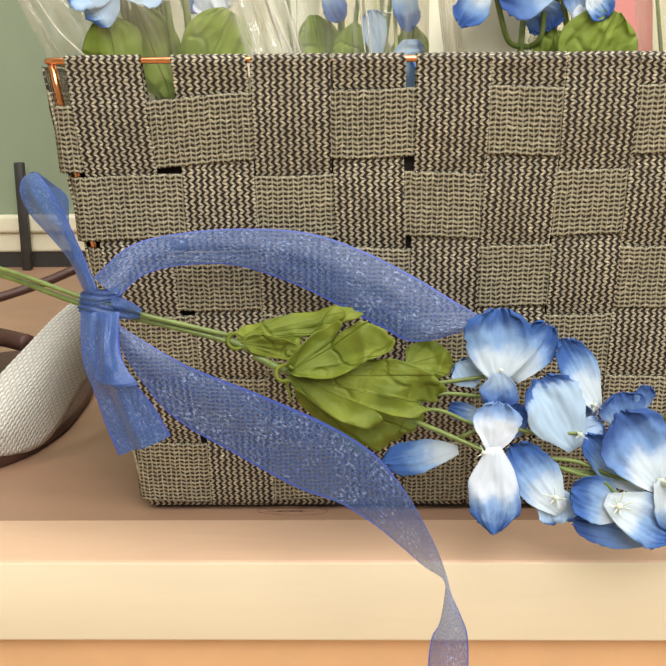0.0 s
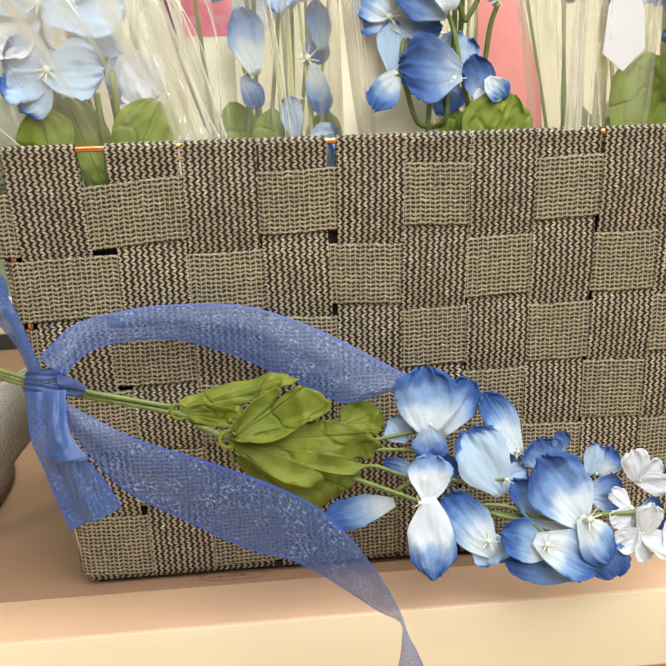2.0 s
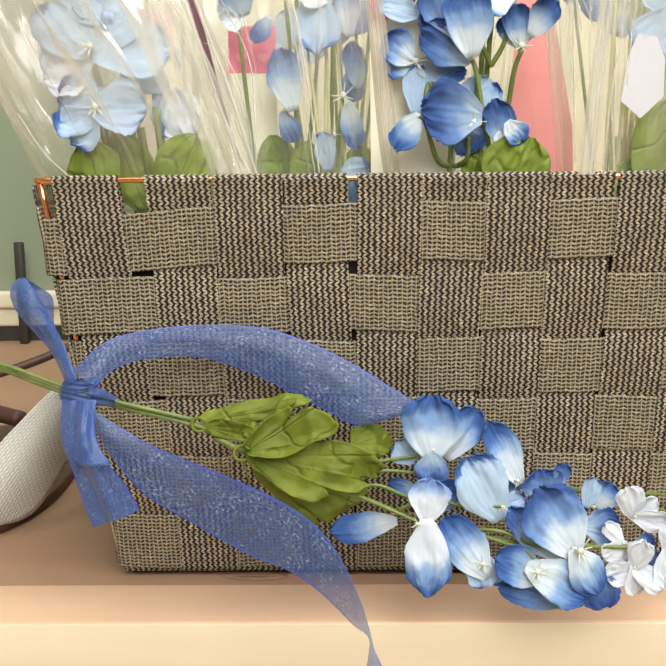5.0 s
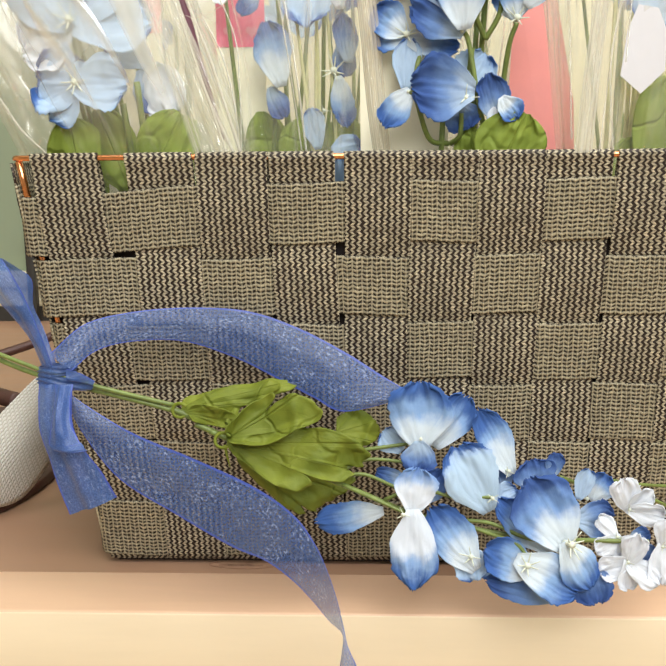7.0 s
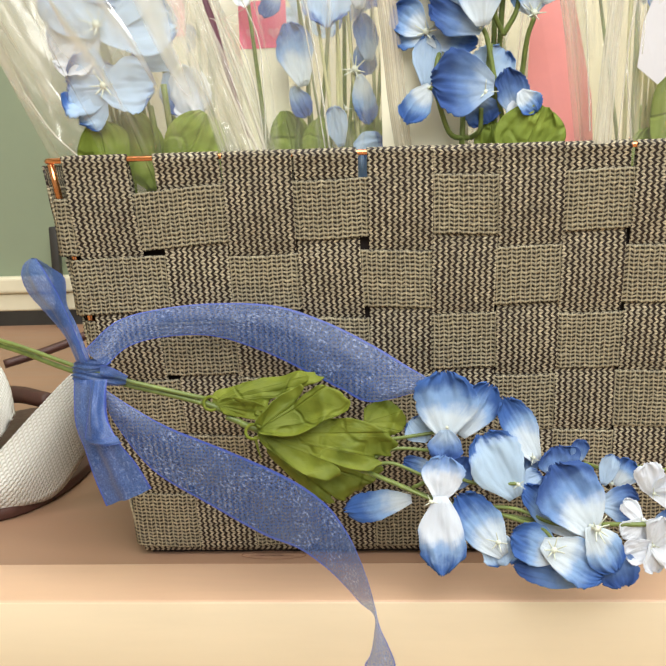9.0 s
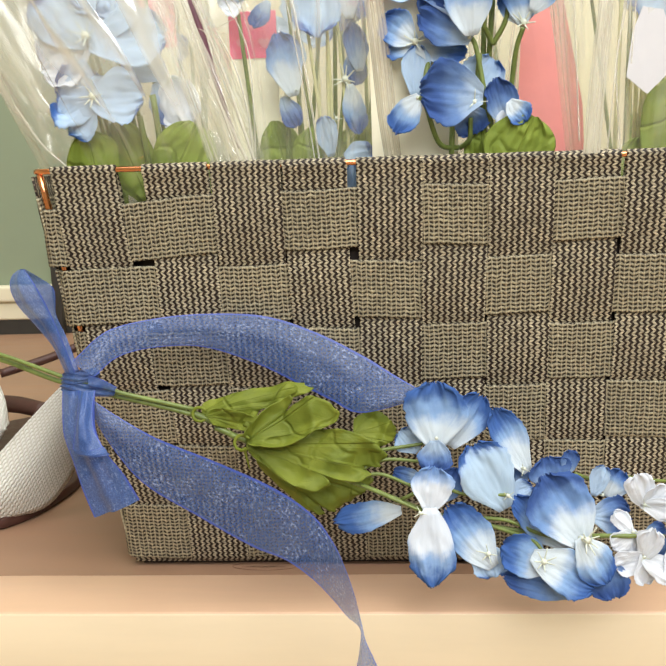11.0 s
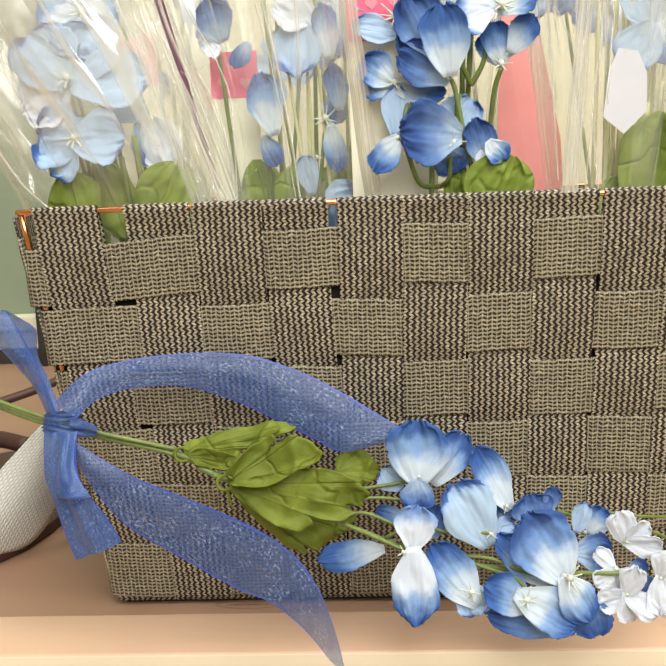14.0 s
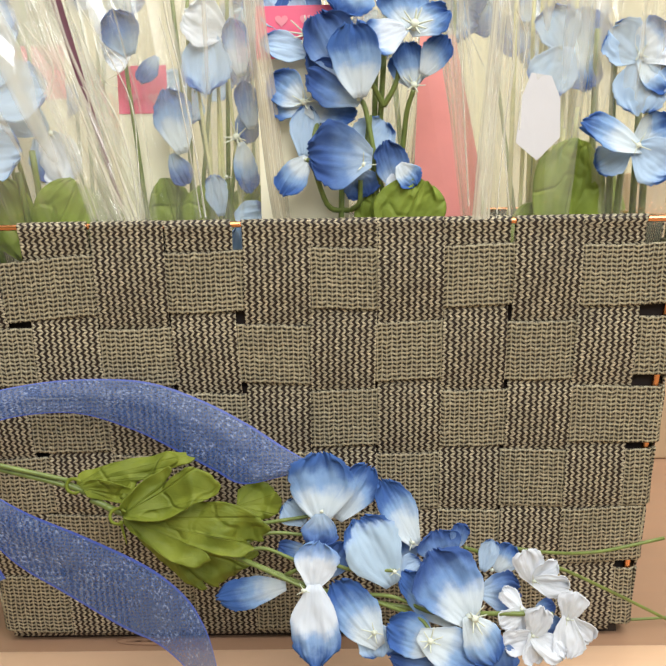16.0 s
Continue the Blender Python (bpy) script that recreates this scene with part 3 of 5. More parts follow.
# ---- petals, leaves, flowers ----
def petal_mesh(base, tip, width, face=(0, -1, 0.25), cup=0.12, curl=0.1, ruffle=0.03, shape=0.75, seed=0, nu=20, nv=36, rag_size=1.0):
    """A petal from its foot to its tip; face: the way its inner side looks."""
    rng = random.Random(seed)
    base, tip = Vector(base), Vector(tip)
    axis = tip - base
    length = axis.length
    axis.normalize()
    nrm = Vector(face)
    nrm = (nrm - axis * nrm.dot(axis)).normalized()
    across = axis.cross(nrm)
    ph = [rng.uniform(0, 6.28) for _ in range(4)]
    rows, uvs = [], []
    teeth = [rng.uniform(-1, 1) for _ in range(nv + 1)]
    for i in range(nu + 1):
        s = math.sin(i / nu * math.pi / 2) ** 0.9
        nick = [rng.uniform(-1, 1), rng.uniform(-1, 1)]
        top = 0.56 * shape / 0.75
        if s < top:
            prof = 0.26 + 0.74 * math.sin(s / top * math.pi / 2) ** 1.1
        else:
            prof = math.sqrt(max(0.0, 1 - 0.86 * ((s - top) / (1.0 - top)) ** 2.8))
        half = width / 2 * prof
        row, uv = [], []
        for j in range(nv + 1):
            x = 2 * j / nv - 1
            q = Vector((x * 1.3 + ph[0] * 3, s * 1.9 + ph[1] * 3, ph[2]))
            rag = 0.085 * noise.noise(Vector((x * 1.9 + ph[3] * 5, ph[0] * 4, 0.5))) + 0.06 * rag_size * noise.noise(Vector((x * 8, ph[1] * 9, 0.3)))
            reach = s * (1 - 0.05 * x * x * s ** 3) + rag * s ** 4 * prof + 0.03 * rag_size * teeth[j] * s ** 10
            wave = ruffle * (math.sin(x * 5 + s * 4 + ph[0]) * s + 0.6 * math.sin(x * 11 + ph[1]) * s * s)
            pleat = (0.008 * math.cos(x * 13 + ph[2]) + 0.010 * math.cos(x * 27 + ph[3])) * s ** 1.5
            crumple = 0.07 * noise.noise(q) * (0.3 + s) + 0.045 * noise.noise(q * 2.9) * (0.4 + s)
            lift = cup * x * x * (0.3 + 0.7 * s) - curl * (s - 0.35) ** 2 + wave + pleat + crumple
            side = 1 + 0.06 * math.sin(s * 9 + ph[2] + 2 * x) + 0.085 * rag_size * nick[j > nv // 2] * abs(x) ** 6 * s
            row.append(base + axis * length * reach + across * half * x * side + nrm * lift * width)
            uv.append((x, s))
        rows.append(row), uvs.append(uv)
    return sheet(rows, uvs, 0.00025)


COUNT = [0]


def petal(parent, base, tip, width, material=None, **shape):
    COUNT[0] += 1
    return part("petal", petal_mesh(base, tip, width, seed=COUNT[0], **shape), material or M_PETAL, parent)


def flower_centre(parent, place, way=(0, -1, 0.2), size=0.003, name="flower", stamens=5):
    """The small pale centre of a flower: a green cup and a few stamens; its petals hang under it."""
    COUNT[0] += 1
    rng = random.Random(COUNT[0] + 77)
    place, way = Vector(place), Vector(way).normalized()
    side = way.orthogonal().normalized()
    up = way.cross(side)
    bm = bmesh.new()
    tube([place - way * size * 1.4, place - way * size * 0.3, place + way * size * 0.4], size * 0.3, 8, 6, 1.3, bm=bm)
    for k in range(stamens):
        a = k * 6.28 / stamens + rng.uniform(-0.3, 0.3)
        d = (0.55 * way + 0.9 * (math.cos(a) * side + math.sin(a) * up)).normalized()
        tube([place, place + d * size * 0.8, place + d * size * 1.7 * rng.uniform(0.8, 1.2) + way * size * 0.1], size * 0.13, 5, 6, 0.45, bm=bm)
    return part(name, bm, M_STAMEN, parent, "pale flower centre with small stamens")


def leaf_mesh(base, tip, width, face=(0, -1, 0.2), lobes=3, fold=0.15, droop=0.1, seed=0, nu=30, nv=18, depth=0.4):
    """A lobed leaf with a fold along its middle and wavy lobes."""
    rng = random.Random(seed)
    base, tip = Vector(base), Vector(tip)
    axis = tip - base
    length = axis.length
    axis.normalize()
    nrm = Vector(face)
    nrm = (nrm - axis * nrm.dot(axis)).normalized()
    across = axis.cross(nrm)
    ph = [rng.uniform(0, 6.28) for _ in range(5)]
    rows, uvs = [], []
    for i in range(nu + 1):
        s = i / nu
        row, uv = [], []
        for j in range(nv + 1):
            x = 2 * j / nv - 1
            sgn = 0 if x >= 0 else 1
            env = max(0.0, math.sin(math.pi * min(0.98, 0.05 + 0.95 * s ** 0.85))) ** 0.55
            lobe = 1 - depth * (0.5 + 0.5 * math.cos(2 * math.pi * lobes * s + ph[sgn] * 0.6)) * (0.25 + s)
            half = width / 2 * env * lobe
            reach = s - 0.06 * abs(x) * s + 0.05 * abs(x) * math.sin(s * lobes * 6.28 + ph[2])
            q = Vector((x * 1.6 + ph[3] * 4, s * 2.4 + ph[4] * 3, ph[0]))
            crumple = 0.12 * (0.35 - abs(noise.noise(q))) + 0.06 * abs(noise.noise(q * 2.7))
            lift = fold * abs(x) - droop * s * s + crumple
            row.append(base + axis * length * reach + across * half * x + nrm * lift * width)
            uv.append((x, s))
        rows.append(row), uvs.append(uv)
    return sheet(rows, uvs, 0.0004)


def leaf(parent, base, tip, width, material=None, name="leaf", label="", **shape):
    COUNT[0] += 1
    return part(name, leaf_mesh(base, tip, width, seed=COUNT[0], **shape), material or M_LEAF, parent, label)


def round_leaf(parent, base, tip, width):
    """A plain leaf with a broad round end."""
    COUNT[0] += 1
    bm = petal_mesh(base, tip, width, face=(0.1, -1, 0.25), cup=-0.1, curl=0.15, ruffle=0.015, shape=0.6, seed=COUNT[0] + 500, rag_size=0.1)
    return part("leaf", bm, M_LEAF2, parent, "broad green leaf")


def palmate_leaf(parent, base, face, outline, seed, material=None, label="", dish=0.0):
    """A lobed leaf that fans out from its stalk. outline: (degrees from +x towards +z, reach in mm), from one side to the other."""
    base, nrm = Vector(base), Vector(face).normalized()
    ex = (Vector((1, 0, 0)) - nrm * nrm.x).normalized()
    ez = nrm.cross(ex)
    if ez.z < 0:
        ez = -ez
    rng = random.Random(seed)
    ph = [rng.uniform(0, 9) for _ in range(3)]
    nu, nv = 26, 84
    edge = spline([(a, r, 0) for a, r in outline], nv + 1)
    rows, uvs = [], []
    for i in range(nu + 1):
        s = i / nu
        row, uv = [], []
        for j in range(nv + 1):
            al, r = radians(edge[j].x), edge[j].y * 0.001
            r *= 1 + 0.012 * math.sin(j * 1.1 + ph[0]) + 0.03 * noise.noise(Vector((j * 0.35, ph[1], ph[2])))
            p = Vector((math.cos(al) * r * s, 0, math.sin(al) * r * s))
            q = p * 75 + Vector((ph[0], ph[1], ph[2]))
            fan = abs(((j / nv * 4.5 + ph[1]) % 1) - 0.5)
            lift = 0.0018 * (0.25 - fan) * s + 0.0105 * (0.22 - abs(noise.noise(q * 0.85))) * s + 0.0028 * abs(noise.noise(q * 1.9)) * s - dish * s * s
            row.append(base + ex * p.x + ez * p.z + nrm * lift)
            uv.append((fan, s * 0.8))
        rows.append(row), uvs.append(uv)
    return part("leaf", sheet(rows, uvs, 0.0004), material or M_LEAF, parent, label)


# ---- the flower spray that lies before the basket ----
def flower_spray():
    spray = empty("flower_spray", (0.0, -0.06, SHELF), "artificial blue delphinium spray lying on the shelf against the basket", "flower")
    main = [(-0.1769, -0.0416, 0.1172), (-0.1511, -0.0482, 0.1115), (-0.1209, -0.0527, 0.1013), (-0.0677, -0.0530, 0.0869), (-0.0484, -0.0537, 0.0761), (0.0016, -0.0557, 0.0562), (0.0359, -0.0559, 0.0422), (0.0781, -0.0604, 0.0354), (0.1017, -0.0691, 0.0380), (0.1238, -0.0713, 0.0385)]
    part("stem", tube(main, 0.0012, 8, 70, 0.8), M_STEM, spray, "green plastic stem")
    part("stem", tube([(-0.1757, -0.0438, 0.1195), (-0.1501, -0.0503, 0.1141), (-0.1199, -0.0549, 0.1041), (-0.0983, -0.0550, 0.0978), (-0.0677, -0.0529, 0.0895)], 0.0010, 8, 30), M_STEM, spray, "green plastic side stem")
    for pts in (
        [(0.0016, -0.0568, 0.0566), (0.0157, -0.0623, 0.0520), (0.0266, -0.0646, 0.0477)],
        [(0.0015, -0.0534, 0.0620), (0.0122, -0.0512, 0.0658), (0.0278, -0.0490, 0.0640)],
        [(0.0068, -0.0489, 0.0689), (0.0193, -0.0489, 0.0706), (0.0299, -0.0489, 0.0722)],
        [(0.0188, -0.0558, 0.0498), (0.0328, -0.0557, 0.0551), (0.0464, -0.0579, 0.0521), (0.0633, -0.0601, 0.0527)],
        [(-0.0004, -0.0535, 0.0583), (0.0102, -0.0534, 0.0601), (0.0240, -0.0535, 0.0544), (0.0362, -0.0558, 0.0523)],
        [(0.0444, -0.0581, 0.0421), (0.0615, -0.0603, 0.0418), (0.0761, -0.0647, 0.0371), (0.0906, -0.0670, 0.0351)],
        [(0.0495, -0.0581, 0.0411), (0.0613, -0.0604, 0.0373), (0.0724, -0.0670, 0.0352), (0.0769, -0.0714, 0.0298)],
        [(0.0918, -0.0491, 0.0578), (0.1064, -0.0427, 0.0509), (0.1363, -0.0320, 0.0406)],
    ):
        part("branch", tube(pts, 0.0009, 7, 18, 0.8), M_STEM, spray, "thin green side branch")
    for p in ((-0.0663, -0.0535, 0.0870), (-0.0561, -0.0542, 0.0804), (-0.0500, -0.0542, 0.0774)):
        q = Vector(p)
        part("stem_node", tube([q + Vector((-0.0035, 0, 0.0016)), q, q + Vector((0.0035, 0, -0.0016))], 0.0015, 8, 7, 0.9), M_STEM, spray, "thickened stem joint")

    # leaves
    palmate_leaf(spray, (-0.0460, -0.0568, 0.0749), (0.04, -1, 0.3), [(36.7, 1.7), (18.5, 14.5), (10.9, 31.5), (8.4, 39.9), (4.3, 48.1), (-1.5, 56.4), (-4.9, 58.4), (-8.2, 58.1), (-10.4, 55.7), (-10.9, 52.1), (-11.4, 49.6), (-12.4, 51.5), (-14, 53.6), (-16.9, 52.0), (-19.5, 48.5), (-21, 42.2), (-21.5, 36.4), (-22.2, 32.5), (-23.4, 37.5), (-25.3, 39.0), (-29.0, 38.6), (-35.0, 34.7), (-39.5, 29.3), (-43, 22.6), (-45, 16.1), (-49, 10.4), (-61.0, 6.1), (-73.5, 2.2)], 5, label="olive green leaf with rounded lobes")
    palmate_leaf(spray, (-0.0452, -0.0598, 0.0772), (-0.05, -1, 0.45), [(104.9, 2.2), (66, 7.6), (58.6, 14.2), (52.3, 20.0), (45.7, 25.2), (41.5, 25.9), (38.5, 21.3), (37.5, 18.8), (36.5, 21.7), (35.8, 26.6), (33.5, 32.4), (27.0, 36.1), (20.5, 38.8), (14.5, 40.1), (11.9, 38.2), (9.8, 34.7), (8.6, 33), (6.5, 29), (2, 24.1), (-6.3, 17.8), (-14, 11.6), (-26, 5.4), (-49.9, 1.7)], 9, label="olive green leaf with rounded lobes", dish=-0.002)
    palmate_leaf(spray, (-0.0658, -0.0515, 0.0877), (-0.05, -1, 0.45), [(91.5, 3.8), (47.3, 8.7), (30.7, 17.0), (24.5, 25.6), (20.1, 36.3), (17.2, 43.6), (13.9, 46.8), (10.7, 47.9), (9.3, 41.2), (7.1, 34.4), (3, 27), (-1.4, 24.4), (-8.2, 25.2), (-15.4, 25), (-18.8, 19.1), (-23, 12.4), (-32, 5.6), (-58.6, 2.2)], 12, label="folded olive leaf", dish=0.002)
    palmate_leaf(spray, (-0.0640, -0.0545, 0.0872), (0.1, -1, 0.2), [(40, 3), (20, 9), (5, 16), (-6, 23), (-12, 24.5), (-18, 23), (-24, 14), (-40, 5)], 17, label="small folded olive leaf", dish=-0.001)
    palmate_leaf(spray, (-0.0015, -0.0460, 0.0758), (0, -1, 0.3), [(89.0, 6.5), (68.4, 9.2), (52.9, 12.8), (37.6, 15.2), (21.5, 16.9), (5.8, 18.6), (-7.9, 17.5), (-25.2, 13.0), (-37.6, 8.1), (-64.3, 2.4)], 14, label="round olive leaf lobe", dish=0.001)
    palmate_leaf(spray, (-0.0447, -0.0420, 0.0645), (0, -1, 0.1), [(-0.8, 2.2), (-4, 19.9), (-7, 38.0), (-11, 51.1), (-17.8, 49.1), (-25.8, 45.8), (-31.7, 43.2), (-36, 42.0), (-38, 40.5), (-39, 34.5), (-40.5, 38.2), (-43.4, 37.8), (-49.0, 29.6), (-55, 19.2), (-64, 9.0), (-91.9, 2.2)], 21, M_LEAF, "shaded green lower leaf", 0.003)
    # curled leaf stalks round the two nodes
    for q, w in (((-0.0470, -0.0605, 0.0768), 0.0032), ((-0.0655, -0.0550, 0.0880), 0.0030)):
        c = Vector(q)
        ring = [c + Vector((w * math.cos(a) * 1.1, -0.0006 * math.sin(2 * a), w * math.sin(a))) for a in (0.6, 1.4, 2.2, 3.0, 3.8, 4.6, 5.2)]
        part("leaf_stalk", tube(ring, 0.0008, 6, 20, 0.8), M_LEAF, spray, "curled olive leaf stalk")
    part("leaf_stalk", tube([(-0.0474, -0.0560, 0.0735), (-0.0462, -0.0575, 0.0690), (-0.0452, -0.0570, 0.0640)], 0.0008, 6, 10, 0.3), M_LEAF, spray, "pointed olive leaf stalk")

    def bloom(place, way=(0, -1, 0.2), size=0.0028, stamens=5):
        return flower_centre(spray, place, way, size, stamens=stamens)

    f = bloom((0.0339, -0.0560, 0.0762), (0, -1, 0.2), 0.0018, 0)
    petal(f, (0.0396, -0.0480, 0.0702), (0.0537, -0.0430, 0.0911), 0.0166, face=(0.3, -1, 0.2))
    petal(f, (0.0339, -0.0520, 0.0710), (0.0336, -0.0480, 0.0980), 0.0266, cup=0.1, curl=0.12)
    petal(f, (0.0330, -0.0560, 0.0752), (0.0330, -0.0580, 0.0625), 0.0147, M_DEEP, face=(0, -1, 0.4))
    petal(f, (0.0261, -0.0470, 0.0679), (0.0185, -0.0450, 0.0765), 0.0122, M_PALE)
    petal(f, (0.0283, -0.0480, 0.0549), (0.0153, -0.0470, 0.0590), 0.0075, M_DEEP)
    f = bloom((0.0703, -0.0520, 0.0612), (0.3, -1, 0.2), 0.002, 3)
    petal(f, (0.0720, -0.0500, 0.0589), (0.0587, -0.0450, 0.0852), 0.0153, face=(0.3, -1, 0.2), cup=0.18)
    petal(f, (0.0705, -0.0450, 0.0492), (0.0658, -0.0430, 0.0629), 0.0108, M_DEEP)
    f = bloom((0.0626, -0.0640, 0.0536), (0, -1, 0.2), 0.0020, 4)
    petal(f, (0.0618, -0.0610, 0.0467), (0.0484, -0.0570, 0.0730), 0.0234, M_RIMMED, cup=0.06, curl=0.08, face=(0.1, -1, 0.35))
    petal(f, (0.0638, -0.0560, 0.0505), (0.0736, -0.0540, 0.0542), 0.0095, M_PALE)
    f = bloom((0.0265, -0.0680, 0.0479), (-0.3, -1, 0.4), 0.0022, 3)
    petal(f, (0.0354, -0.0540, 0.0482), (0.0427, -0.0510, 0.0612), 0.0122, M_DEEP)
    petal(f, (0.0300, -0.0650, 0.0477), (0.0330, -0.0620, 0.0653), 0.0174, M_FAINT, shape=0.8, cup=0.06)
    petal(f, (0.0304, -0.0660, 0.0494), (0.0312, -0.0720, 0.0176), 0.0201, M_TIPPED, cup=-0.1, curl=0.1, face=(0.1, -1, 0.3))
    f = bloom((0.0541, -0.0660, 0.0292), (-0.2, -1, 0.4))
    petal(f, (0.0564, -0.0660, 0.0234), (0.0381, -0.0600, 0.0476), 0.0191, M_PETAL, face=(0.1, -1, 0.4), cup=0.08)
    petal(f, (0.0540, -0.0630, 0.0315), (0.0566, -0.0660, 0.0189), 0.0171, M_PALE, face=(0, -1, 0.5))
    f = bloom((0.0175, -0.0520, 0.0444), (0, -1, 0.2), 0.0016, 0)
    petal(f, (0.0184, -0.0540, 0.0443), (-0.0104, -0.0510, 0.0382), 0.0132, face=(0, -1, 0.5), cup=-0.12)
    f = bloom((0.0757, -0.0740, 0.0290), (0, -1, 0.5), 0.0032, 7)
    petal(f, (0.0905, -0.0700, 0.0129), (0.0604, -0.0690, 0.0206), 0.0115, M_DEEP, face=(0, -1, 0.4))
    petal(f, (0.0791, -0.0710, 0.0245), (0.0596, -0.0680, 0.0335), 0.0171, face=(0.1, -1, 0.4), cup=0.08)
    petal(f, (0.0713, -0.0720, 0.0313), (0.0957, -0.0760, 0.0189), 0.0184, face=(0, -1, 0.5), cup=0.06)
    f = bloom((0.0927, -0.0740, 0.0382), (0.4, -1, 0.2), 0.0036, 7)
    petal(f, (0.0866, -0.0640, 0.0302), (0.0656, -0.0590, 0.0509), 0.0142, M_PETAL, face=(0.1, -1, 0.3))
    petal(f, (0.0922, -0.0690, 0.0343), (0.0771, -0.0630, 0.0613), 0.0279, M_BROAD, face=(0.15, -1, 0.3), cup=0.1, curl=0.15, ruffle=0.03)
    petal(f, (0.0992, -0.0690, 0.0286), (0.1041, -0.0730, 0.0125), 0.0160, M_DEEP)
    petal(f, (0.0904, -0.0720, 0.0384), (0.1010, -0.0760, 0.0206), 0.0160, M_PETAL, face=(0.1, -1, 0.4), cup=-0.08)
    petal(f, (0.0963, -0.0620, 0.0435), (0.1128, -0.0590, 0.0437), 0.0153, M_DEEP, face=(0.2, -1, 0.3))
    f = bloom((0.0845, -0.0500, 0.0527), (0, -1, 0.2), 0.0018, 0)
    petal(f, (0.0833, -0.0500, 0.0514), (0.0802, -0.0480, 0.0648), 0.0184, M_DEEP)
    petal(f, (0.0883, -0.0490, 0.0578), (0.0910, -0.0480, 0.0677), 0.0076, M_DEEP)
    f = bloom((0.1018, -0.0570, 0.0511), (0.3, -1, 0.2), 0.002, 0)
    petal(f, (0.1038, -0.0560, 0.0498), (0.1106, -0.0530, 0.0600), 0.0142, M_PETAL, face=(0.3, -1, 0.1))
    petal(f, (0.0979, -0.0590, 0.0514), (0.1024, -0.0580, 0.0641), 0.0079, M_PALE, face=(-0.4, -1, 0.1))

    # small white florets at the tip
    def floret(place, size, spread, seed):
        f = flower_centre(spray, place, (0.3, -1, 0.2), 0.0018, stamens=3)
        rng = random.Random(seed)
        p = Vector(place)
        for k, a in enumerate(spread):
            a = radians(a)
            d = Vector((math.cos(a), rng.uniform(-0.35, 0.1), math.sin(a)))
            petal(f, p - d * size * 0.1, p + d * size * rng.uniform(0.85, 1.1), size * rng.uniform(0.75, 0.95), M_WHITE, cup=rng.uniform(-0.1, 0.2), curl=0.2, ruffle=rng.uniform(0.04, 0.08), shape=0.95, face=(rng.uniform(-0.3, 0.5), -1, rng.uniform(-0.1, 0.6)))

    floret((0.1173, -0.0645, 0.0493), 0.0135, (105, 40, 350), 1)
    floret((0.1118, -0.0691, 0.0395), 0.0100, (130, 215, 280), 2)
    floret((0.1158, -0.0714, 0.0297), 0.0130, (75, 200, 275, 330), 3)
    floret((0.1292, -0.0713, 0.0364), 0.0135, (75, 315, 270), 4)
    f = bloom((0.1203, -0.0669, 0.0384), (1, -0.4, 0.1), 0.0026, 0)
    petal(f, (0.1182, -0.0647, 0.0375), (0.1252, -0.0669, 0.0402), 0.007, M_DEEP)
    petal(f, (0.1182, -0.0648, 0.0359), (0.1246, -0.0650, 0.0225), 0.016, M_DEEP)
    # thin dark wire ends of the spray
    part("wire", tube([(0.1081, -0.0318, 0.0522), (0.1297, -0.0297, 0.0479), (0.1530, -0.0211, 0.0447), (0.1837, -0.0145, 0.0481)], 0.0008, 6, 24), M_STEM, spray, "thin green wire")
    part("wire", tube([(0.1095, -0.0470, 0.0558), (0.1324, -0.0428, 0.0458), (0.1557, -0.0322, 0.0312), (0.1869, -0.0108, 0.0086)], 0.0008, 6, 24), M_STEM, spray, "thin green wire")
    part("wire", tube([(0.1635, 0.0076, 0.0004), (0.1795, 0.0076, 0.0004), (0.1957, 0.0098, 0.0003)], 0.0007, 6, 12), M_STEM, spray, "thin green wire")


flower_spray()


# ---- the organza ribbon bow ----
def ribbon_mesh(pairs, count=48, across=10, bulge=0.0, waves=0.0, seed=0):
    """A sheer band between two edge curves; pairs: the two edges at each station."""
    rng = random.Random(seed)
    left, right = spline([a for a, _ in pairs], count), spline([b for _, b in pairs], count)
    rows, uvs, s, last = [], [], 0.0, None
    ph = rng.uniform(0, 6)
    for i, (a, b) in enumerate(zip(left, right)):
        m = (a + b) / 2
        s += (m - last).length if last is not None else 0.0
        last = m
        row, uv = [], []
        for j in range(across + 1):
            f = j / across
            arch = bulge * math.sin(math.pi * f) + waves * (math.sin(f * 7 + ph + i * 0.05) + 0.5 * math.sin(f * 17 + 2 * ph + i * 0.08)) * math.sin(math.pi * f)
            crease = 1.6 * waves * noise.noise(Vector((f * 2.2, s * 70, ph))) + 0.8 * waves * noise.noise(Vector((f * 6, s * 190, ph)))
            row.append(a.lerp(b, f) + Vector((0, -arch - crease * math.sin(math.pi * f), 0)))
            uv.append((f, s))
        rows.append(row), uvs.append(uv)
    return sheet(rows, uvs)


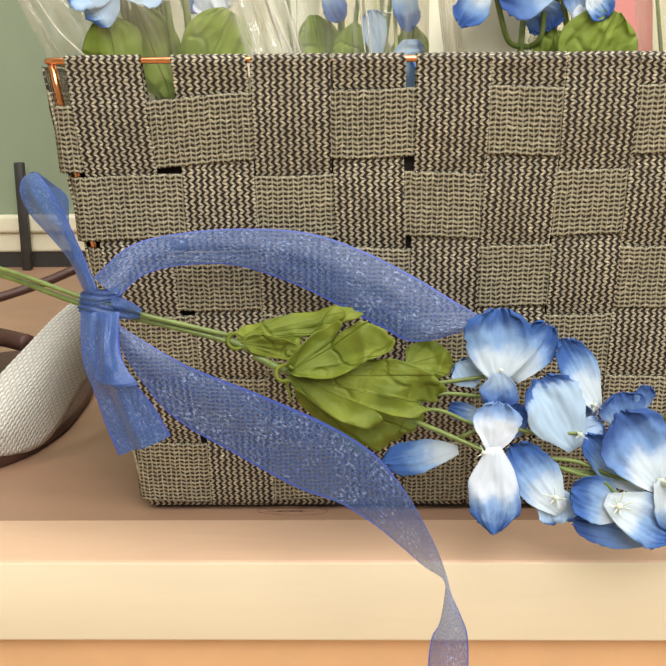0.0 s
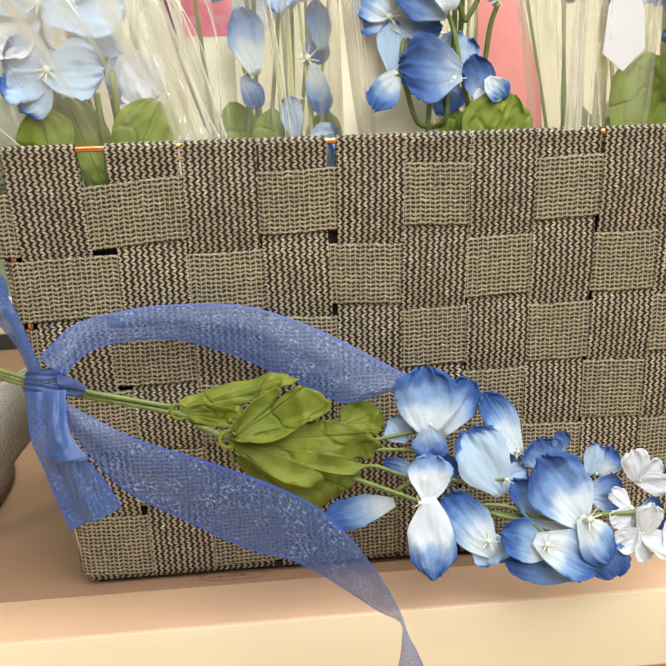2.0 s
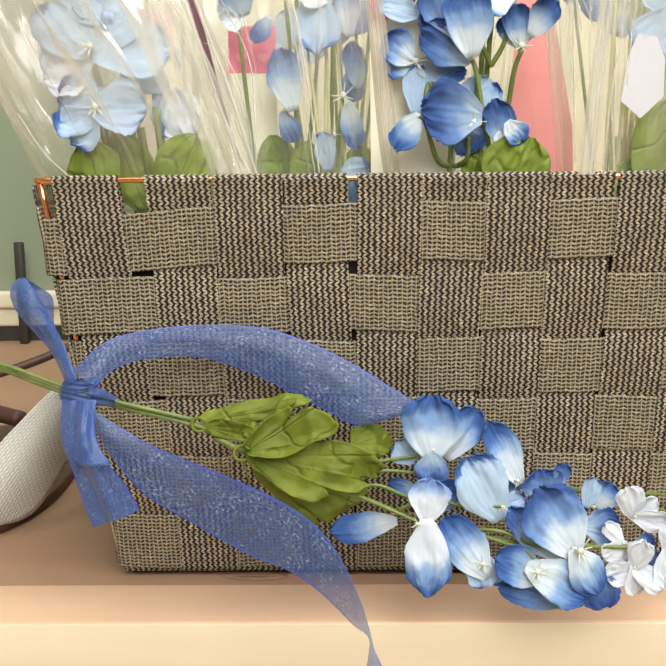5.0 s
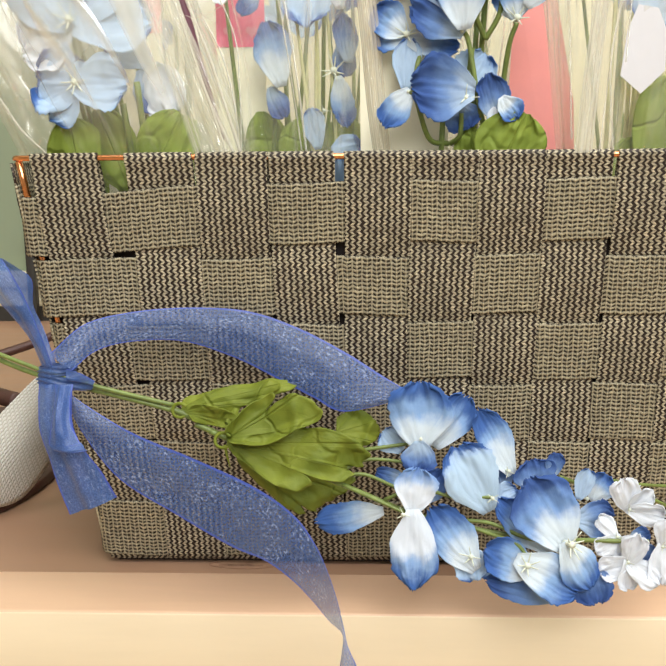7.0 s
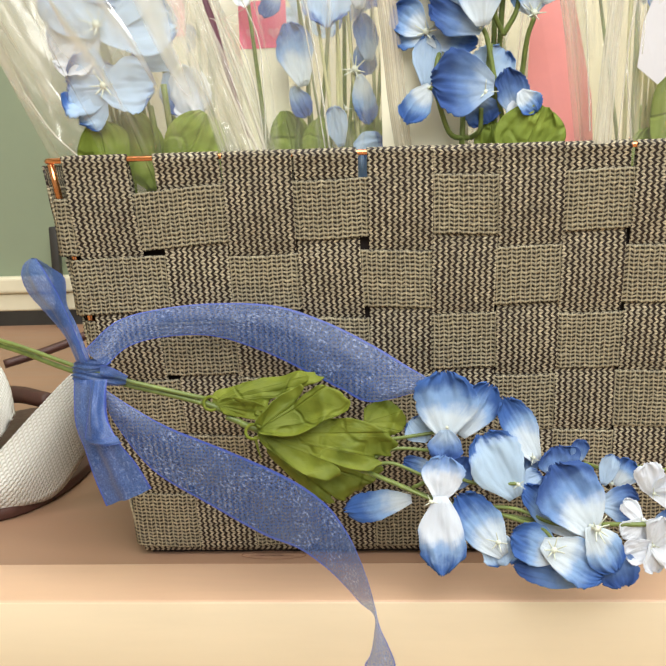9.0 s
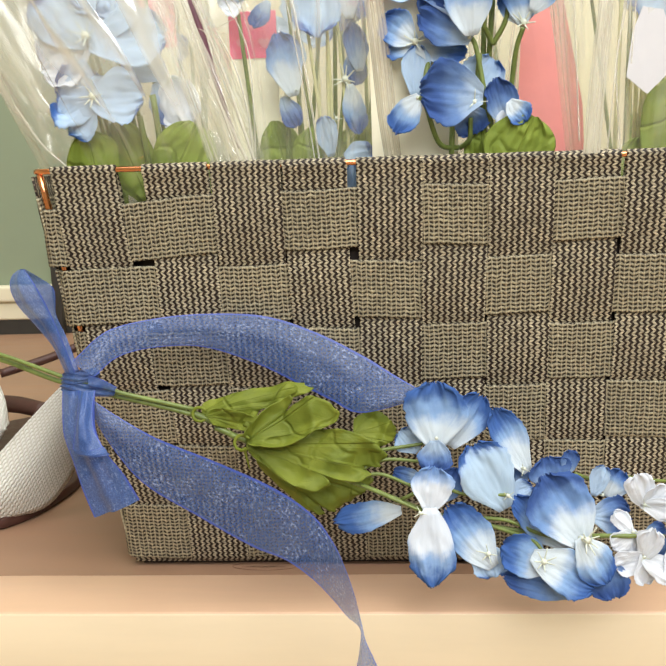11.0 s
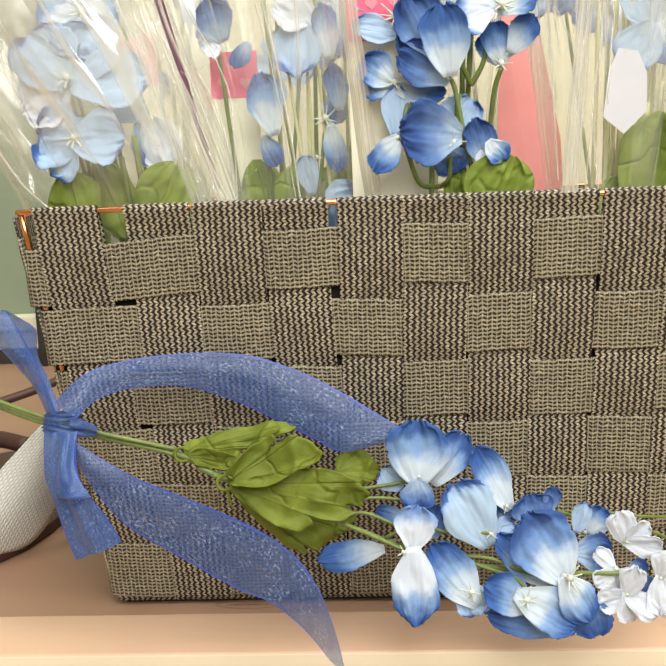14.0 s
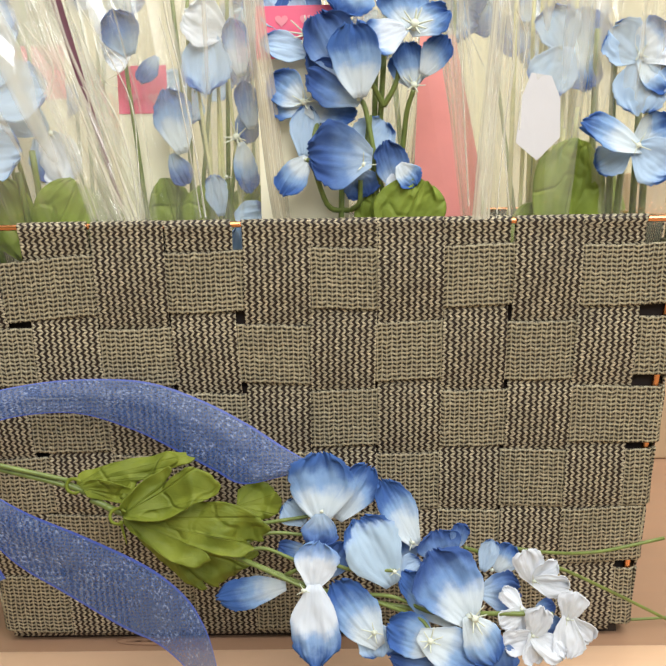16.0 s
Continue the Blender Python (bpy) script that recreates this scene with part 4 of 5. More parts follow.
def ribbon_bow():
    bow = empty("ribbon_bow", (-0.1165, -0.0592, 0.1019), "sheer blue organza ribbon tied in a bow round the stem", "ribbon")
    part("loop", ribbon_mesh([
        ((-0.1158, -0.0634, 0.1142), (-0.1064, -0.0656, 0.1076)),
        ((-0.1037, -0.0545, 0.1245), (-0.0984, -0.0590, 0.1141)),
        ((-0.0868, -0.0436, 0.1276), (-0.0863, -0.0481, 0.1158)),
        ((-0.0649, -0.0349, 0.1280), (-0.0665, -0.0395, 0.1142)),
        ((-0.0395, -0.0328, 0.1260), (-0.0452, -0.0375, 0.1067)),
        ((-0.0176, -0.0340, 0.1187), (-0.0271, -0.0398, 0.0982)),
        ((0.0023, -0.0374, 0.1089), (-0.0107, -0.0431, 0.0902)),
        ((0.0166, -0.0419, 0.1006), (0.0021, -0.0476, 0.0855)),
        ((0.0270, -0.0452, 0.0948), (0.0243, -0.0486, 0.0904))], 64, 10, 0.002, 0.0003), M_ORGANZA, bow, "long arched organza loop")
    part("tail", ribbon_mesh([
        ((-0.1086, -0.0647, 0.0977), (-0.1097, -0.0648, 0.0946)),
        ((-0.0985, -0.0670, 0.0915), (-0.1031, -0.0693, 0.0832)),
        ((-0.0812, -0.0694, 0.0820), (-0.0885, -0.0708, 0.0638)),
        ((-0.0558, -0.0750, 0.0732), (-0.0648, -0.0754, 0.0504)),
        ((-0.0310, -0.0838, 0.0647), (-0.0420, -0.0832, 0.0404)),
        ((-0.0148, -0.0980, 0.0588), (-0.0265, -0.0960, 0.0398)),
        ((-0.0061, -0.1100, 0.0523), (-0.0148, -0.1080, 0.0371)),
        ((-0.0009, -0.1240, 0.0481), (-0.0064, -0.1220, 0.0358)),
        ((0.0030, -0.1380, 0.0444), (-0.0002, -0.1370, 0.0364)),
        ((0.0056, -0.1490, 0.0403), (0.0050, -0.1490, 0.0377)),
        ((0.0071, -0.1520, 0.0348), (0.0050, -0.1510, 0.0324)),
        ((0.0097, -0.1530, 0.0289), (0.0036, -0.1520, 0.0252)),
        ((0.0120, -0.1530, 0.0215), (0.0013, -0.1520, 0.0202)),
        ((0.0125, -0.1520, 0.0081), (0.0002, -0.1520, 0.0072)),
        ((0.0128, -0.1510, -0.0120), (0.0000, -0.1510, -0.0130)),
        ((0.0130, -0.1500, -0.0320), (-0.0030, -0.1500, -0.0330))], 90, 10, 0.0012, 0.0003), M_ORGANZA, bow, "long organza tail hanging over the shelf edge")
    part("loop", ribbon_mesh([
        ((-0.1209, -0.0600, 0.1083), (-0.1157, -0.0620, 0.1086)),
        ((-0.1247, -0.0610, 0.1195), (-0.1180, -0.0650, 0.1196)),
        ((-0.1316, -0.0600, 0.1285), (-0.1208, -0.0660, 0.1293)),
        ((-0.1392, -0.0580, 0.1368), (-0.1245, -0.0650, 0.1380)),
        ((-0.1428, -0.0560, 0.1438), (-0.1287, -0.0630, 0.1449)),
        ((-0.1429, -0.0530, 0.1487), (-0.1328, -0.0590, 0.1491)),
        ((-0.1409, -0.0500, 0.1513), (-0.1372, -0.0530, 0.1516))], 48, 10, 0.002, 0.0007, 7), M_BOW, bow, "short upright organza loop")
    part("loop", ribbon_mesh([
        ((-0.1405, -0.0500, 0.1515), (-0.1368, -0.0530, 0.1517)),
        ((-0.1376, -0.0470, 0.1471), (-0.1344, -0.0430, 0.1465)),
        ((-0.1346, -0.0450, 0.1383), (-0.1306, -0.0380, 0.1408)),
        ((-0.1311, -0.0450, 0.1289), (-0.1306, -0.0380, 0.1297)),
        ((-0.1264, -0.0490, 0.1195), (-0.1251, -0.0430, 0.1206)),
        ((-0.1204, -0.0560, 0.1078), (-0.1167, -0.0540, 0.1073))], 48, 10, -0.001, 0.0006, 9), M_BOW, bow, "far side of the upright organza loop")
    part("tail", ribbon_mesh([
        ((-0.1219, -0.0620, 0.1013), (-0.1071, -0.0640, 0.1015)),
        ((-0.1213, -0.0660, 0.0936), (-0.1062, -0.0700, 0.0944)),
        ((-0.1200, -0.0700, 0.0837), (-0.1041, -0.0760, 0.0870)),
        ((-0.1156, -0.0740, 0.0739), (-0.0992, -0.0800, 0.0791)),
        ((-0.1116, -0.0770, 0.0629), (-0.0928, -0.0800, 0.0701)),
        ((-0.1072, -0.0780, 0.0510), (-0.0876, -0.0780, 0.0585))], 44, 16, 0.002, 0.0012, 3), M_BOW, bow, "short cut organza tail")
    part("tail", ribbon_mesh([
        ((-0.1137, -0.0660, 0.1020), (-0.1065, -0.0660, 0.1019)),
        ((-0.1122, -0.0720, 0.0968), (-0.1059, -0.0730, 0.0961)),
        ((-0.1122, -0.0770, 0.0901), (-0.1040, -0.0790, 0.0887)),
        ((-0.1135, -0.0790, 0.0805), (-0.0998, -0.0820, 0.0819))], 30, 12, 0.003, 0.0012, 5), M_BOW, bow, "folded organza pleat under the knot")
    part("tail", ribbon_mesh([
        ((-0.1134, -0.0790, 0.0808), (-0.1105, -0.0810, 0.0785)),
        ((-0.1057, -0.0835, 0.0813), (-0.1037, -0.0850, 0.0789)),
        ((-0.0994, -0.0820, 0.0822), (-0.0966, -0.0840, 0.0796))], 20, 6, 0.0006, 0.0004, 4), M_BOW, bow, "turned organza fold")
    part("tail", ribbon_mesh([
        ((-0.1101, -0.0620, 0.1074), (-0.1094, -0.0620, 0.0988)),
        ((-0.1048, -0.0610, 0.1053), (-0.1049, -0.0600, 0.0977)),
        ((-0.1001, -0.0570, 0.1010), (-0.1017, -0.0560, 0.0971))], 20, 10, 0.002, 0.0012, 2), M_BOW, bow, "small organza end beside the knot")
    # the knot: one gathered wrap round the stem, pleated along its length
    for top, low, swell, lean in ((0.1084, 0.1035, 0.0002, 0.0006), (0.1040, 0.0985, 0.0008, -0.0008)):
        rows, uvs = [], []
        for i in range(41):
            al = 2 * math.pi * i / 40
            row, uv = [], []
            for j in range(13):
                f = j / 12
                r = 1 + 0.07 * math.sin(f * 17 + 1.3 * math.sin(al * 2)) + 0.16 * math.sin(math.pi * f)
                z = top + (low - top) * f + lean * math.cos(al) + 0.0004 * math.sin(al * 3 + f * 5)
                row.append(Vector((-0.1153 + math.cos(al) * (0.0068 + swell) * r, -0.0575 + math.sin(al) * 0.0046 * r, z)))
                uv.append((0.12 + 0.76 * f, i * 0.001))
            rows.append(row), uvs.append(uv)
        part("knot", sheet(rows, uvs), M_GATHER, bow, "tight organza knot")


ribbon_bow()


# ---- wrapped bouquets in the basket ----
def sleeve(parent, foot, top_left, top_right, top_z, seed, depth=0.035, creases=9, wide=0.010, power=0.8, film=None, front=-0.029):
    """A crinkled cone of clear film, open at the top."""
    rng = random.Random(seed)
    foot = Vector(foot)
    rows, uvs = [], []
    around, high = 56, 14
    ph = [rng.uniform(0, 6.28) for _ in range(8)]
    for i in range(high + 1):
        v = i / high
        cx = foot.x + ((top_left + top_right) / 2 - foot.x) * v
        hx = wide + ((top_right - top_left) / 2 - wide) * v ** power
        hy = 0.014 + (depth - 0.014) * v ** 0.55
        z = foot.z + (top_z - foot.z) * v
        row, uv = [], []
        for k in range(around + 1):
            al = 2 * math.pi * k / around
            saw = abs(((al / 6.2832 * creases + 0.25 * math.sin(v * 5 + ph[0]) + ph[1]) % 1) - 0.5) * 2
            saw2 = abs(((al / 6.2832 * creases * 2.0 + 0.4 * math.sin(v * 7 + ph[2]) + ph[3]) % 1) - 0.5) * 2
            r = 1 + 0.11 * (saw - 0.5) + 0.06 * (saw2 - 0.5) + 0.04 * math.sin(al * 3 + v * 6 + ph[4])
            y = foot.y + math.sin(al) * hy * r
            y = max(y, -0.1763 * z + 0.007) if z < 0.205 else max(y, front - (z - 0.205) * 0.35)
            row.append(Vector((cx + math.cos(al) * hx * r, y, z)))
            uv.append((k / around, v))
        rows.append(row), uvs.append(uv)
    ob = part("film_sleeve", sheet(rows, uvs), film or M_FILM, parent, "crinkled clear film sleeve", smooth=film is M_GLARE)
    ob.visible_shadow = False
    return ob


def stems(parent, foot, tops, radius=0.0013, material=None):
    for k, t in enumerate(tops):
        foot2 = Vector(foot) + Vector((0.004 * (k - len(tops) / 2), 0.002 * (k % 3 - 1), 0))
        t = Vector(t)
        mid = foot2.lerp(t, 0.5) + Vector((0.003 * math.sin(k * 2.2), 0.002 * math.cos(k), 0))
        part("stem", tube([foot2, mid, t], radius, 7, 14, 0.7), material or M_STEM, parent)


def heart(centre, size):
    """A flat printed heart, 1 mm proud of the card's front."""
    bm = bmesh.new()
    loop = []
    for k in range(20):
        a = 2 * math.pi * k / 20
        x, z = 16 * math.sin(a) ** 3, 13 * math.cos(a) - 5 * math.cos(2 * a) - 2 * math.cos(3 * a) - math.cos(4 * a)
        loop.append(bm.verts.new(Vector(centre) + Vector((x * size / 32, 0, z * size / 32))))
    bm.faces.new(loop)
    ret = bmesh.ops.extrude_face_region(bm, geom=bm.faces[:])
    for v in ret["geom"]:
        if isinstance(v, bmesh.types.BMVert):
            v.co.y += 0.0002
    bmesh.ops.recalc_face_normals(bm, faces=bm.faces[:])
    return bm


def gift_card(x0, x1, y, z0, zmid, z1, lean=0.0):
    """A cream card with a pink heart-printed head, standing among the bouquets."""
    card = empty("gift_card", (x0, y, z0), "cream card with pink heart-printed head among the flowers", "card", "cards in the basket")
    part("card_body", box((x0, y, z0), (x1, y + 0.0006, zmid), 0.0001, 1), M_CARD, card, "plain cream card", smooth=False)
    part("card_head", box((x0, y - 0.0004, zmid), (x1, y + 0.0006, z1), 0.0001, 1), M_PINK, card, "pink head with pale hearts", smooth=False)
    k = 0
    z = zmid + 0.007
    while z < z1 - 0.003:
        x = x0 + 0.006 + (0.005 if k % 2 else 0.0)
        while x < x1 - 0.003:
            part("heart", heart((x, y - 0.0007, z), 0.0055), M_HEART, card, smooth=False)
            x += 0.0105
        z += 0.0085
        k += 1
    return card


def bouquet(name_place, label):
    return empty("flower_bouquet", name_place, label, "bouquet", "bouquets in the basket")


# glints on film creases between the bouquets, added as white strips
def film_crease(parent, points, wide):
    """A narrow white strip along a line, painted as the glint of a crease."""
    side = Vector((wide, 0, 0))
    rows = [(Vector(p), Vector(p) + side) for p in points]
    part("film_fold", ribbon_mesh(rows, 20, 4, 0.0006), M_GLAREFOLD, parent, "thin white strip painted as the glint of a film crease")


# left bouquet: pale flowers behind film
b = bouquet((-0.0749, 0.0222, 0.0283), "pale blue artificial flowers wrapped in clear film")
foot = (-0.0749, 0.0222, 0.0283)
stems(b, foot, [(-0.1131, -0.0203, 0.2488), (-0.1115, -0.0228, 0.2231), (-0.0806, -0.0076, 0.2307), (-0.1080, -0.0081, 0.2785), (-0.1310, 0.0018, 0.3057), (-0.0945, 0.0039, 0.2984), (-0.1048, 0.0083, 0.3111), (-0.1199, -0.0003, 0.3101)])
for t in ((-0.0860, -0.0185, 0.2230), (-0.0930, -0.0165, 0.2141)):
    part("stem", tube([Vector(foot) + Vector((0.0000, -0.0199, 0.1199)), Vector(t).lerp(Vector(foot), 0.3), t], 0.0014, 7, 14), M_STEM, b)
f = flower_centre(b, (-0.1118, -0.0246, 0.2484), (-0.2, -1, 0.2), 0.004, stamens=7)
petal(f, (-0.1110, -0.0247, 0.2447), (-0.0786, -0.0182, 0.2482), 0.0282, M_PALE, face=(0, -1, 0.4))
petal(f, (-0.1118, -0.0225, 0.2449), (-0.1305, -0.0179, 0.2691), 0.0307, M_PALE)
petal(f, (-0.1123, -0.0203, 0.2479), (-0.0986, -0.0158, 0.2695), 0.0307, M_PALE)
petal(f, (-0.1125, -0.0204, 0.2443), (-0.1343, -0.0205, 0.2362), 0.0282, M_WHITE)
f = flower_centre(b, (-0.1101, -0.0271, 0.2228), (0, -1, 0.1), 0.004, stamens=7)
petal(f, (-0.1071, -0.0250, 0.2219), (-0.1279, -0.0249, 0.2246), 0.0307, M_PALE)
petal(f, (-0.1120, -0.0271, 0.2220), (-0.0884, -0.0271, 0.2218), 0.0243, M_PALE)
petal(f, (-0.1100, -0.0282, 0.2200), (-0.1229, -0.0262, 0.2088), 0.0218, M_PALE)
petal(f, (-0.1122, -0.0207, 0.2222), (-0.1065, -0.0184, 0.2313), 0.0230, M_PALE)
f = flower_centre(b, (-0.0795, -0.0119, 0.2303), (0, -1, 0.1), 0.003, stamens=5)
petal(f, (-0.0805, -0.0119, 0.2304), (-0.0726, -0.0144, 0.2095), 0.0256, M_WHITE, face=(-0.4, -1, 0.1))
petal(f, (-0.0860, -0.0098, 0.2289), (-0.0776, -0.0100, 0.2097), 0.0166, M_DEEP, face=(0.5, -1, 0))
petal(f, (-0.0820, -0.0098, 0.2306), (-0.0995, -0.0096, 0.2436), 0.0179, M_PALE)
f = flower_centre(b, (-0.1067, -0.0124, 0.2777), (0, -1, 0.1), 0.004, stamens=7)
for tip, w, m in (((-0.1235, -0.0124, 0.2859), 0.0282, M_TIPPED), ((-0.1027, -0.0181, 0.2567), 0.0307, M_PALE), ((-0.0921, -0.0092, 0.2811), 0.0282, M_TIPPED), ((-0.1236, -0.0158, 0.2690), 0.0282, M_PALE)):
    petal(f, (-0.1068, -0.0125, 0.2768), tip, w, m)
f = flower_centre(b, (-0.1298, -0.0014, 0.3049), (0, -1, 0.1), 0.004, stamens=7)
for tip, w, m in (((-0.1501, -0.0014, 0.3005), 0.0282, M_TIPPED), ((-0.1126, -0.0015, 0.2984), 0.0307, M_PALE), ((-0.1303, 0.0042, 0.3248), 0.0282, M_TIPPED), ((-0.1261, -0.0048, 0.2873), 0.0282, M_WHITE)):
    petal(f, (-0.1298, -0.0014, 0.3049), tip, w, m)
round_leaf(b, (-0.1115, -0.0212, 0.1813), (-0.1147, -0.0252, 0.2085), 0.023)
round_leaf(b, (-0.0837, -0.0169, 0.1800), (-0.0672, -0.0208, 0.2101), 0.026)
round_leaf(b, (-0.0936, -0.0105, 0.1762), (-0.1061, -0.0122, 0.2129), 0.022)
sleeve(b, (-0.0820, -0.0040, 0.1753), -0.240, -0.116, 0.40, 3, 0.055, 9, 0.050, 1.0, M_GLARE, -0.041)
part("film_fold", ribbon_mesh([((-0.0623, -0.0205, 0.1919), (-0.0441, -0.0194, 0.1912)), ((-0.0704, -0.0212, 0.2197), (-0.0547, -0.0196, 0.2191)), ((-0.0812, -0.0224, 0.2532), (-0.0650, -0.0203, 0.2525)), ((-0.0902, -0.0242, 0.2804), (-0.0725, -0.0210, 0.2799)), ((-0.0981, -0.0261, 0.3053), (-0.0787, -0.0218, 0.3051))], 24, 12, 0.001, 0.0012, 4), M_FILM, b, "folded film flap with painted glare haze", smooth=False)

part("film_fold", ribbon_mesh([((-0.0499, -0.0167, 0.1984), (-0.0488, -0.0167, 0.1984)), ((-0.0578, -0.0163, 0.2231), (-0.0556, -0.0163, 0.2230)), ((-0.0654, -0.0171, 0.2511), (-0.0624, -0.0160, 0.2511)), ((-0.0736, -0.0178, 0.2805), (-0.0699, -0.0156, 0.2807)), ((-0.0805, -0.0186, 0.3059), (-0.0762, -0.0164, 0.3061))], 20, 4, 0.0006), M_PLUM, b, "dark plum folded film edge")

for line, wide in (
    ([(-0.0475, -0.0297, 0.1934), (-0.0587, -0.0335, 0.2308), (-0.0691, -0.0416, 0.2671), (-0.0728, -0.0436, 0.2799), (-0.0778, -0.0455, 0.2990)], 0.0011),
    ([(-0.0417, -0.0286, 0.1927), (-0.0527, -0.0324, 0.2307), (-0.0637, -0.0374, 0.2626), (-0.0688, -0.0393, 0.2838)], 0.0014),
    ([(-0.0448, -0.0297, 0.1931), (-0.0523, -0.0305, 0.2101), (-0.0589, -0.0335, 0.2273)], 0.0016),
    ([(-0.0684, -0.0419, 0.2472), (-0.0585, -0.0376, 0.2465), (-0.0560, -0.0355, 0.2373)], 0.0008),
    ([(-0.0778, -0.0459, 0.2700), (-0.0689, -0.0418, 0.2555), (-0.0712, -0.0409, 0.2416)], 0.0008),
    ([(-0.1219, -0.0361, 0.1936), (-0.1317, -0.0371, 0.2039), (-0.1406, -0.0401, 0.2196)], 0.0010),
):
    film_crease(b, line, wide)

# second bouquet
b = bouquet((-0.0295, 0.0331, 0.0276), "blue and white artificial flowers wrapped in clear film")
foot = (-0.0275, 0.0331, 0.0276)
stems(b, foot, [(-0.0299, 0.0160, 0.2237), (-0.0529, 0.0144, 0.2732), (-0.0144, 0.0185, 0.2543), (-0.0038, 0.0204, 0.2286), (-0.0082, 0.0126, 0.2098), (-0.0247, 0.0255, 0.3024), (-0.0071, 0.0308, 0.3025), (-0.0324, 0.0233, 0.3044)])
stems(b, (-0.0072, 0.0253, 0.0981), [(-0.0157, 0.0169, 0.3021), (-0.0126, 0.0147, 0.3014), (-0.0095, 0.0168, 0.2998), (-0.0225, 0.0144, 0.2735), (-0.0073, 0.0165, 0.2730)], 0.001, M_PALESTEM)
f = flower_centre(b, (-0.0293, 0.0117, 0.2235), (0, -1, 0.1), 0.003, stamens=5)
petal(f, (-0.0272, 0.0095, 0.2214), (-0.0333, 0.0077, 0.2494), 0.017, face=(0.3, -1, 0.1))
petal(f, (-0.0324, 0.0117, 0.2216), (-0.0262, 0.0115, 0.2077), 0.010, M_DEEP)
f = flower_centre(b, (-0.0521, 0.0101, 0.2725), (0, -1, 0.1), 0.003, stamens=5)
petal(f, (-0.0483, 0.0078, 0.2644), (-0.0542, 0.0037, 0.2830), 0.017, M_DEEP)
petal(f, (-0.0484, 0.0100, 0.2686), (-0.0601, 0.0079, 0.2650), 0.020, M_WHITE)
petal(f, (-0.0367, 0.0100, 0.2641), (-0.0440, 0.0077, 0.2528), 0.009, M_DEEP)
f = flower_centre(b, (-0.0140, 0.0142, 0.2539), (0, -1, 0.1), 0.003, stamens=5)
petal(f, (-0.0151, 0.0166, 0.2753), (-0.0156, 0.0077, 0.2476), 0.022, M_PALE)
petal(f, (-0.0001, 0.0142, 0.2551), (-0.0025, 0.0102, 0.2794), 0.012, M_TIPPED)
petal(f, (-0.0073, 0.0165, 0.2730), (-0.0239, 0.0102, 0.2825), 0.022, M_WHITE)
f = flower_centre(b, (-0.0035, 0.0161, 0.2284), (0, -1, 0.3), 0.004, stamens=7)
petal(f, (0.0036, 0.0161, 0.2319), (0.0008, 0.0142, 0.2532), 0.011, M_DEEP)
petal(f, (-0.0016, 0.0160, 0.2263), (0.0025, 0.0136, 0.2036), 0.011)
petal(f, (-0.0001, 0.0205, 0.2422), (0.0022, 0.0182, 0.2262), 0.011, M_DEEP)
f = flower_centre(b, (-0.0078, 0.0094, 0.2108), (0, -1, 0.1), 0.002, stamens=3)
petal(f, (-0.0107, 0.0092, 0.1934), (-0.0135, 0.0072, 0.2119), 0.010, M_PALE)
petal(f, (-0.0048, 0.0092, 0.1931), (0.0091, 0.0114, 0.1944), 0.013, M_PALE)
petal(f, (0.0004, 0.0000, 0.1660), (0.0003, -0.0200, 0.1900), 0.010, M_PALE)
round_leaf(b, (-0.0313, 0.0219, 0.1757), (-0.0379, 0.0180, 0.2112), 0.020)
round_leaf(b, (-0.0226, 0.0176, 0.1756), (-0.0207, 0.0158, 0.2075), 0.016)
round_leaf(b, (0.0013, 0.0262, 0.1742), (0.0049, 0.0266, 0.2065), 0.017)
sleeve(b, (-0.0132, 0.0234, 0.1182), -0.105, 0.022, 0.40, 11, 0.036, 9, 0.030, film=M_CLEAR)

for line, wide in (
    ([(-0.0147, -0.0156, 0.1931), (-0.0177, -0.0174, 0.2218), (-0.0223, -0.0192, 0.2533), (-0.0271, -0.0211, 0.2774), (-0.0284, -0.0229, 0.2991)], 0.0009),
    ([(-0.0165, -0.0156, 0.1932), (-0.0204, -0.0174, 0.2254), (-0.0249, -0.0192, 0.2551), (-0.0295, -0.0211, 0.2758)], 0.0006),
    ([(-0.0445, -0.0103, 0.1928), (-0.0460, -0.0111, 0.2138), (-0.0504, -0.0119, 0.2337), (-0.0581, -0.0128, 0.2499)], 0.0008),
    ([(-0.0435, -0.0103, 0.1927), (-0.0432, -0.0121, 0.2191), (-0.0458, -0.0128, 0.2459), (-0.0649, -0.0156, 0.2847)], 0.0007),
    ([(-0.0581, -0.0128, 0.2499), (-0.0469, -0.0138, 0.2565), (-0.0533, -0.0158, 0.2652)], 0.0006),
):
    film_crease(b, line, wide)
part("film_fold", ribbon_mesh([((0.0148, -0.0146, 0.1903), (0.0221, -0.0146, 0.1905)), ((0.0119, -0.0154, 0.2122), (0.0203, -0.0154, 0.2119)), ((0.0092, -0.0161, 0.2441), (0.0175, -0.0161, 0.2438)), ((0.0064, -0.0168, 0.2718), (0.0143, -0.0168, 0.2715)), ((0.0047, -0.0175, 0.3059), (0.0118, -0.0175, 0.3056))], 24, 10, 0.004, 0.0006, 6), M_ROLL, b, "beige rolled film edge")

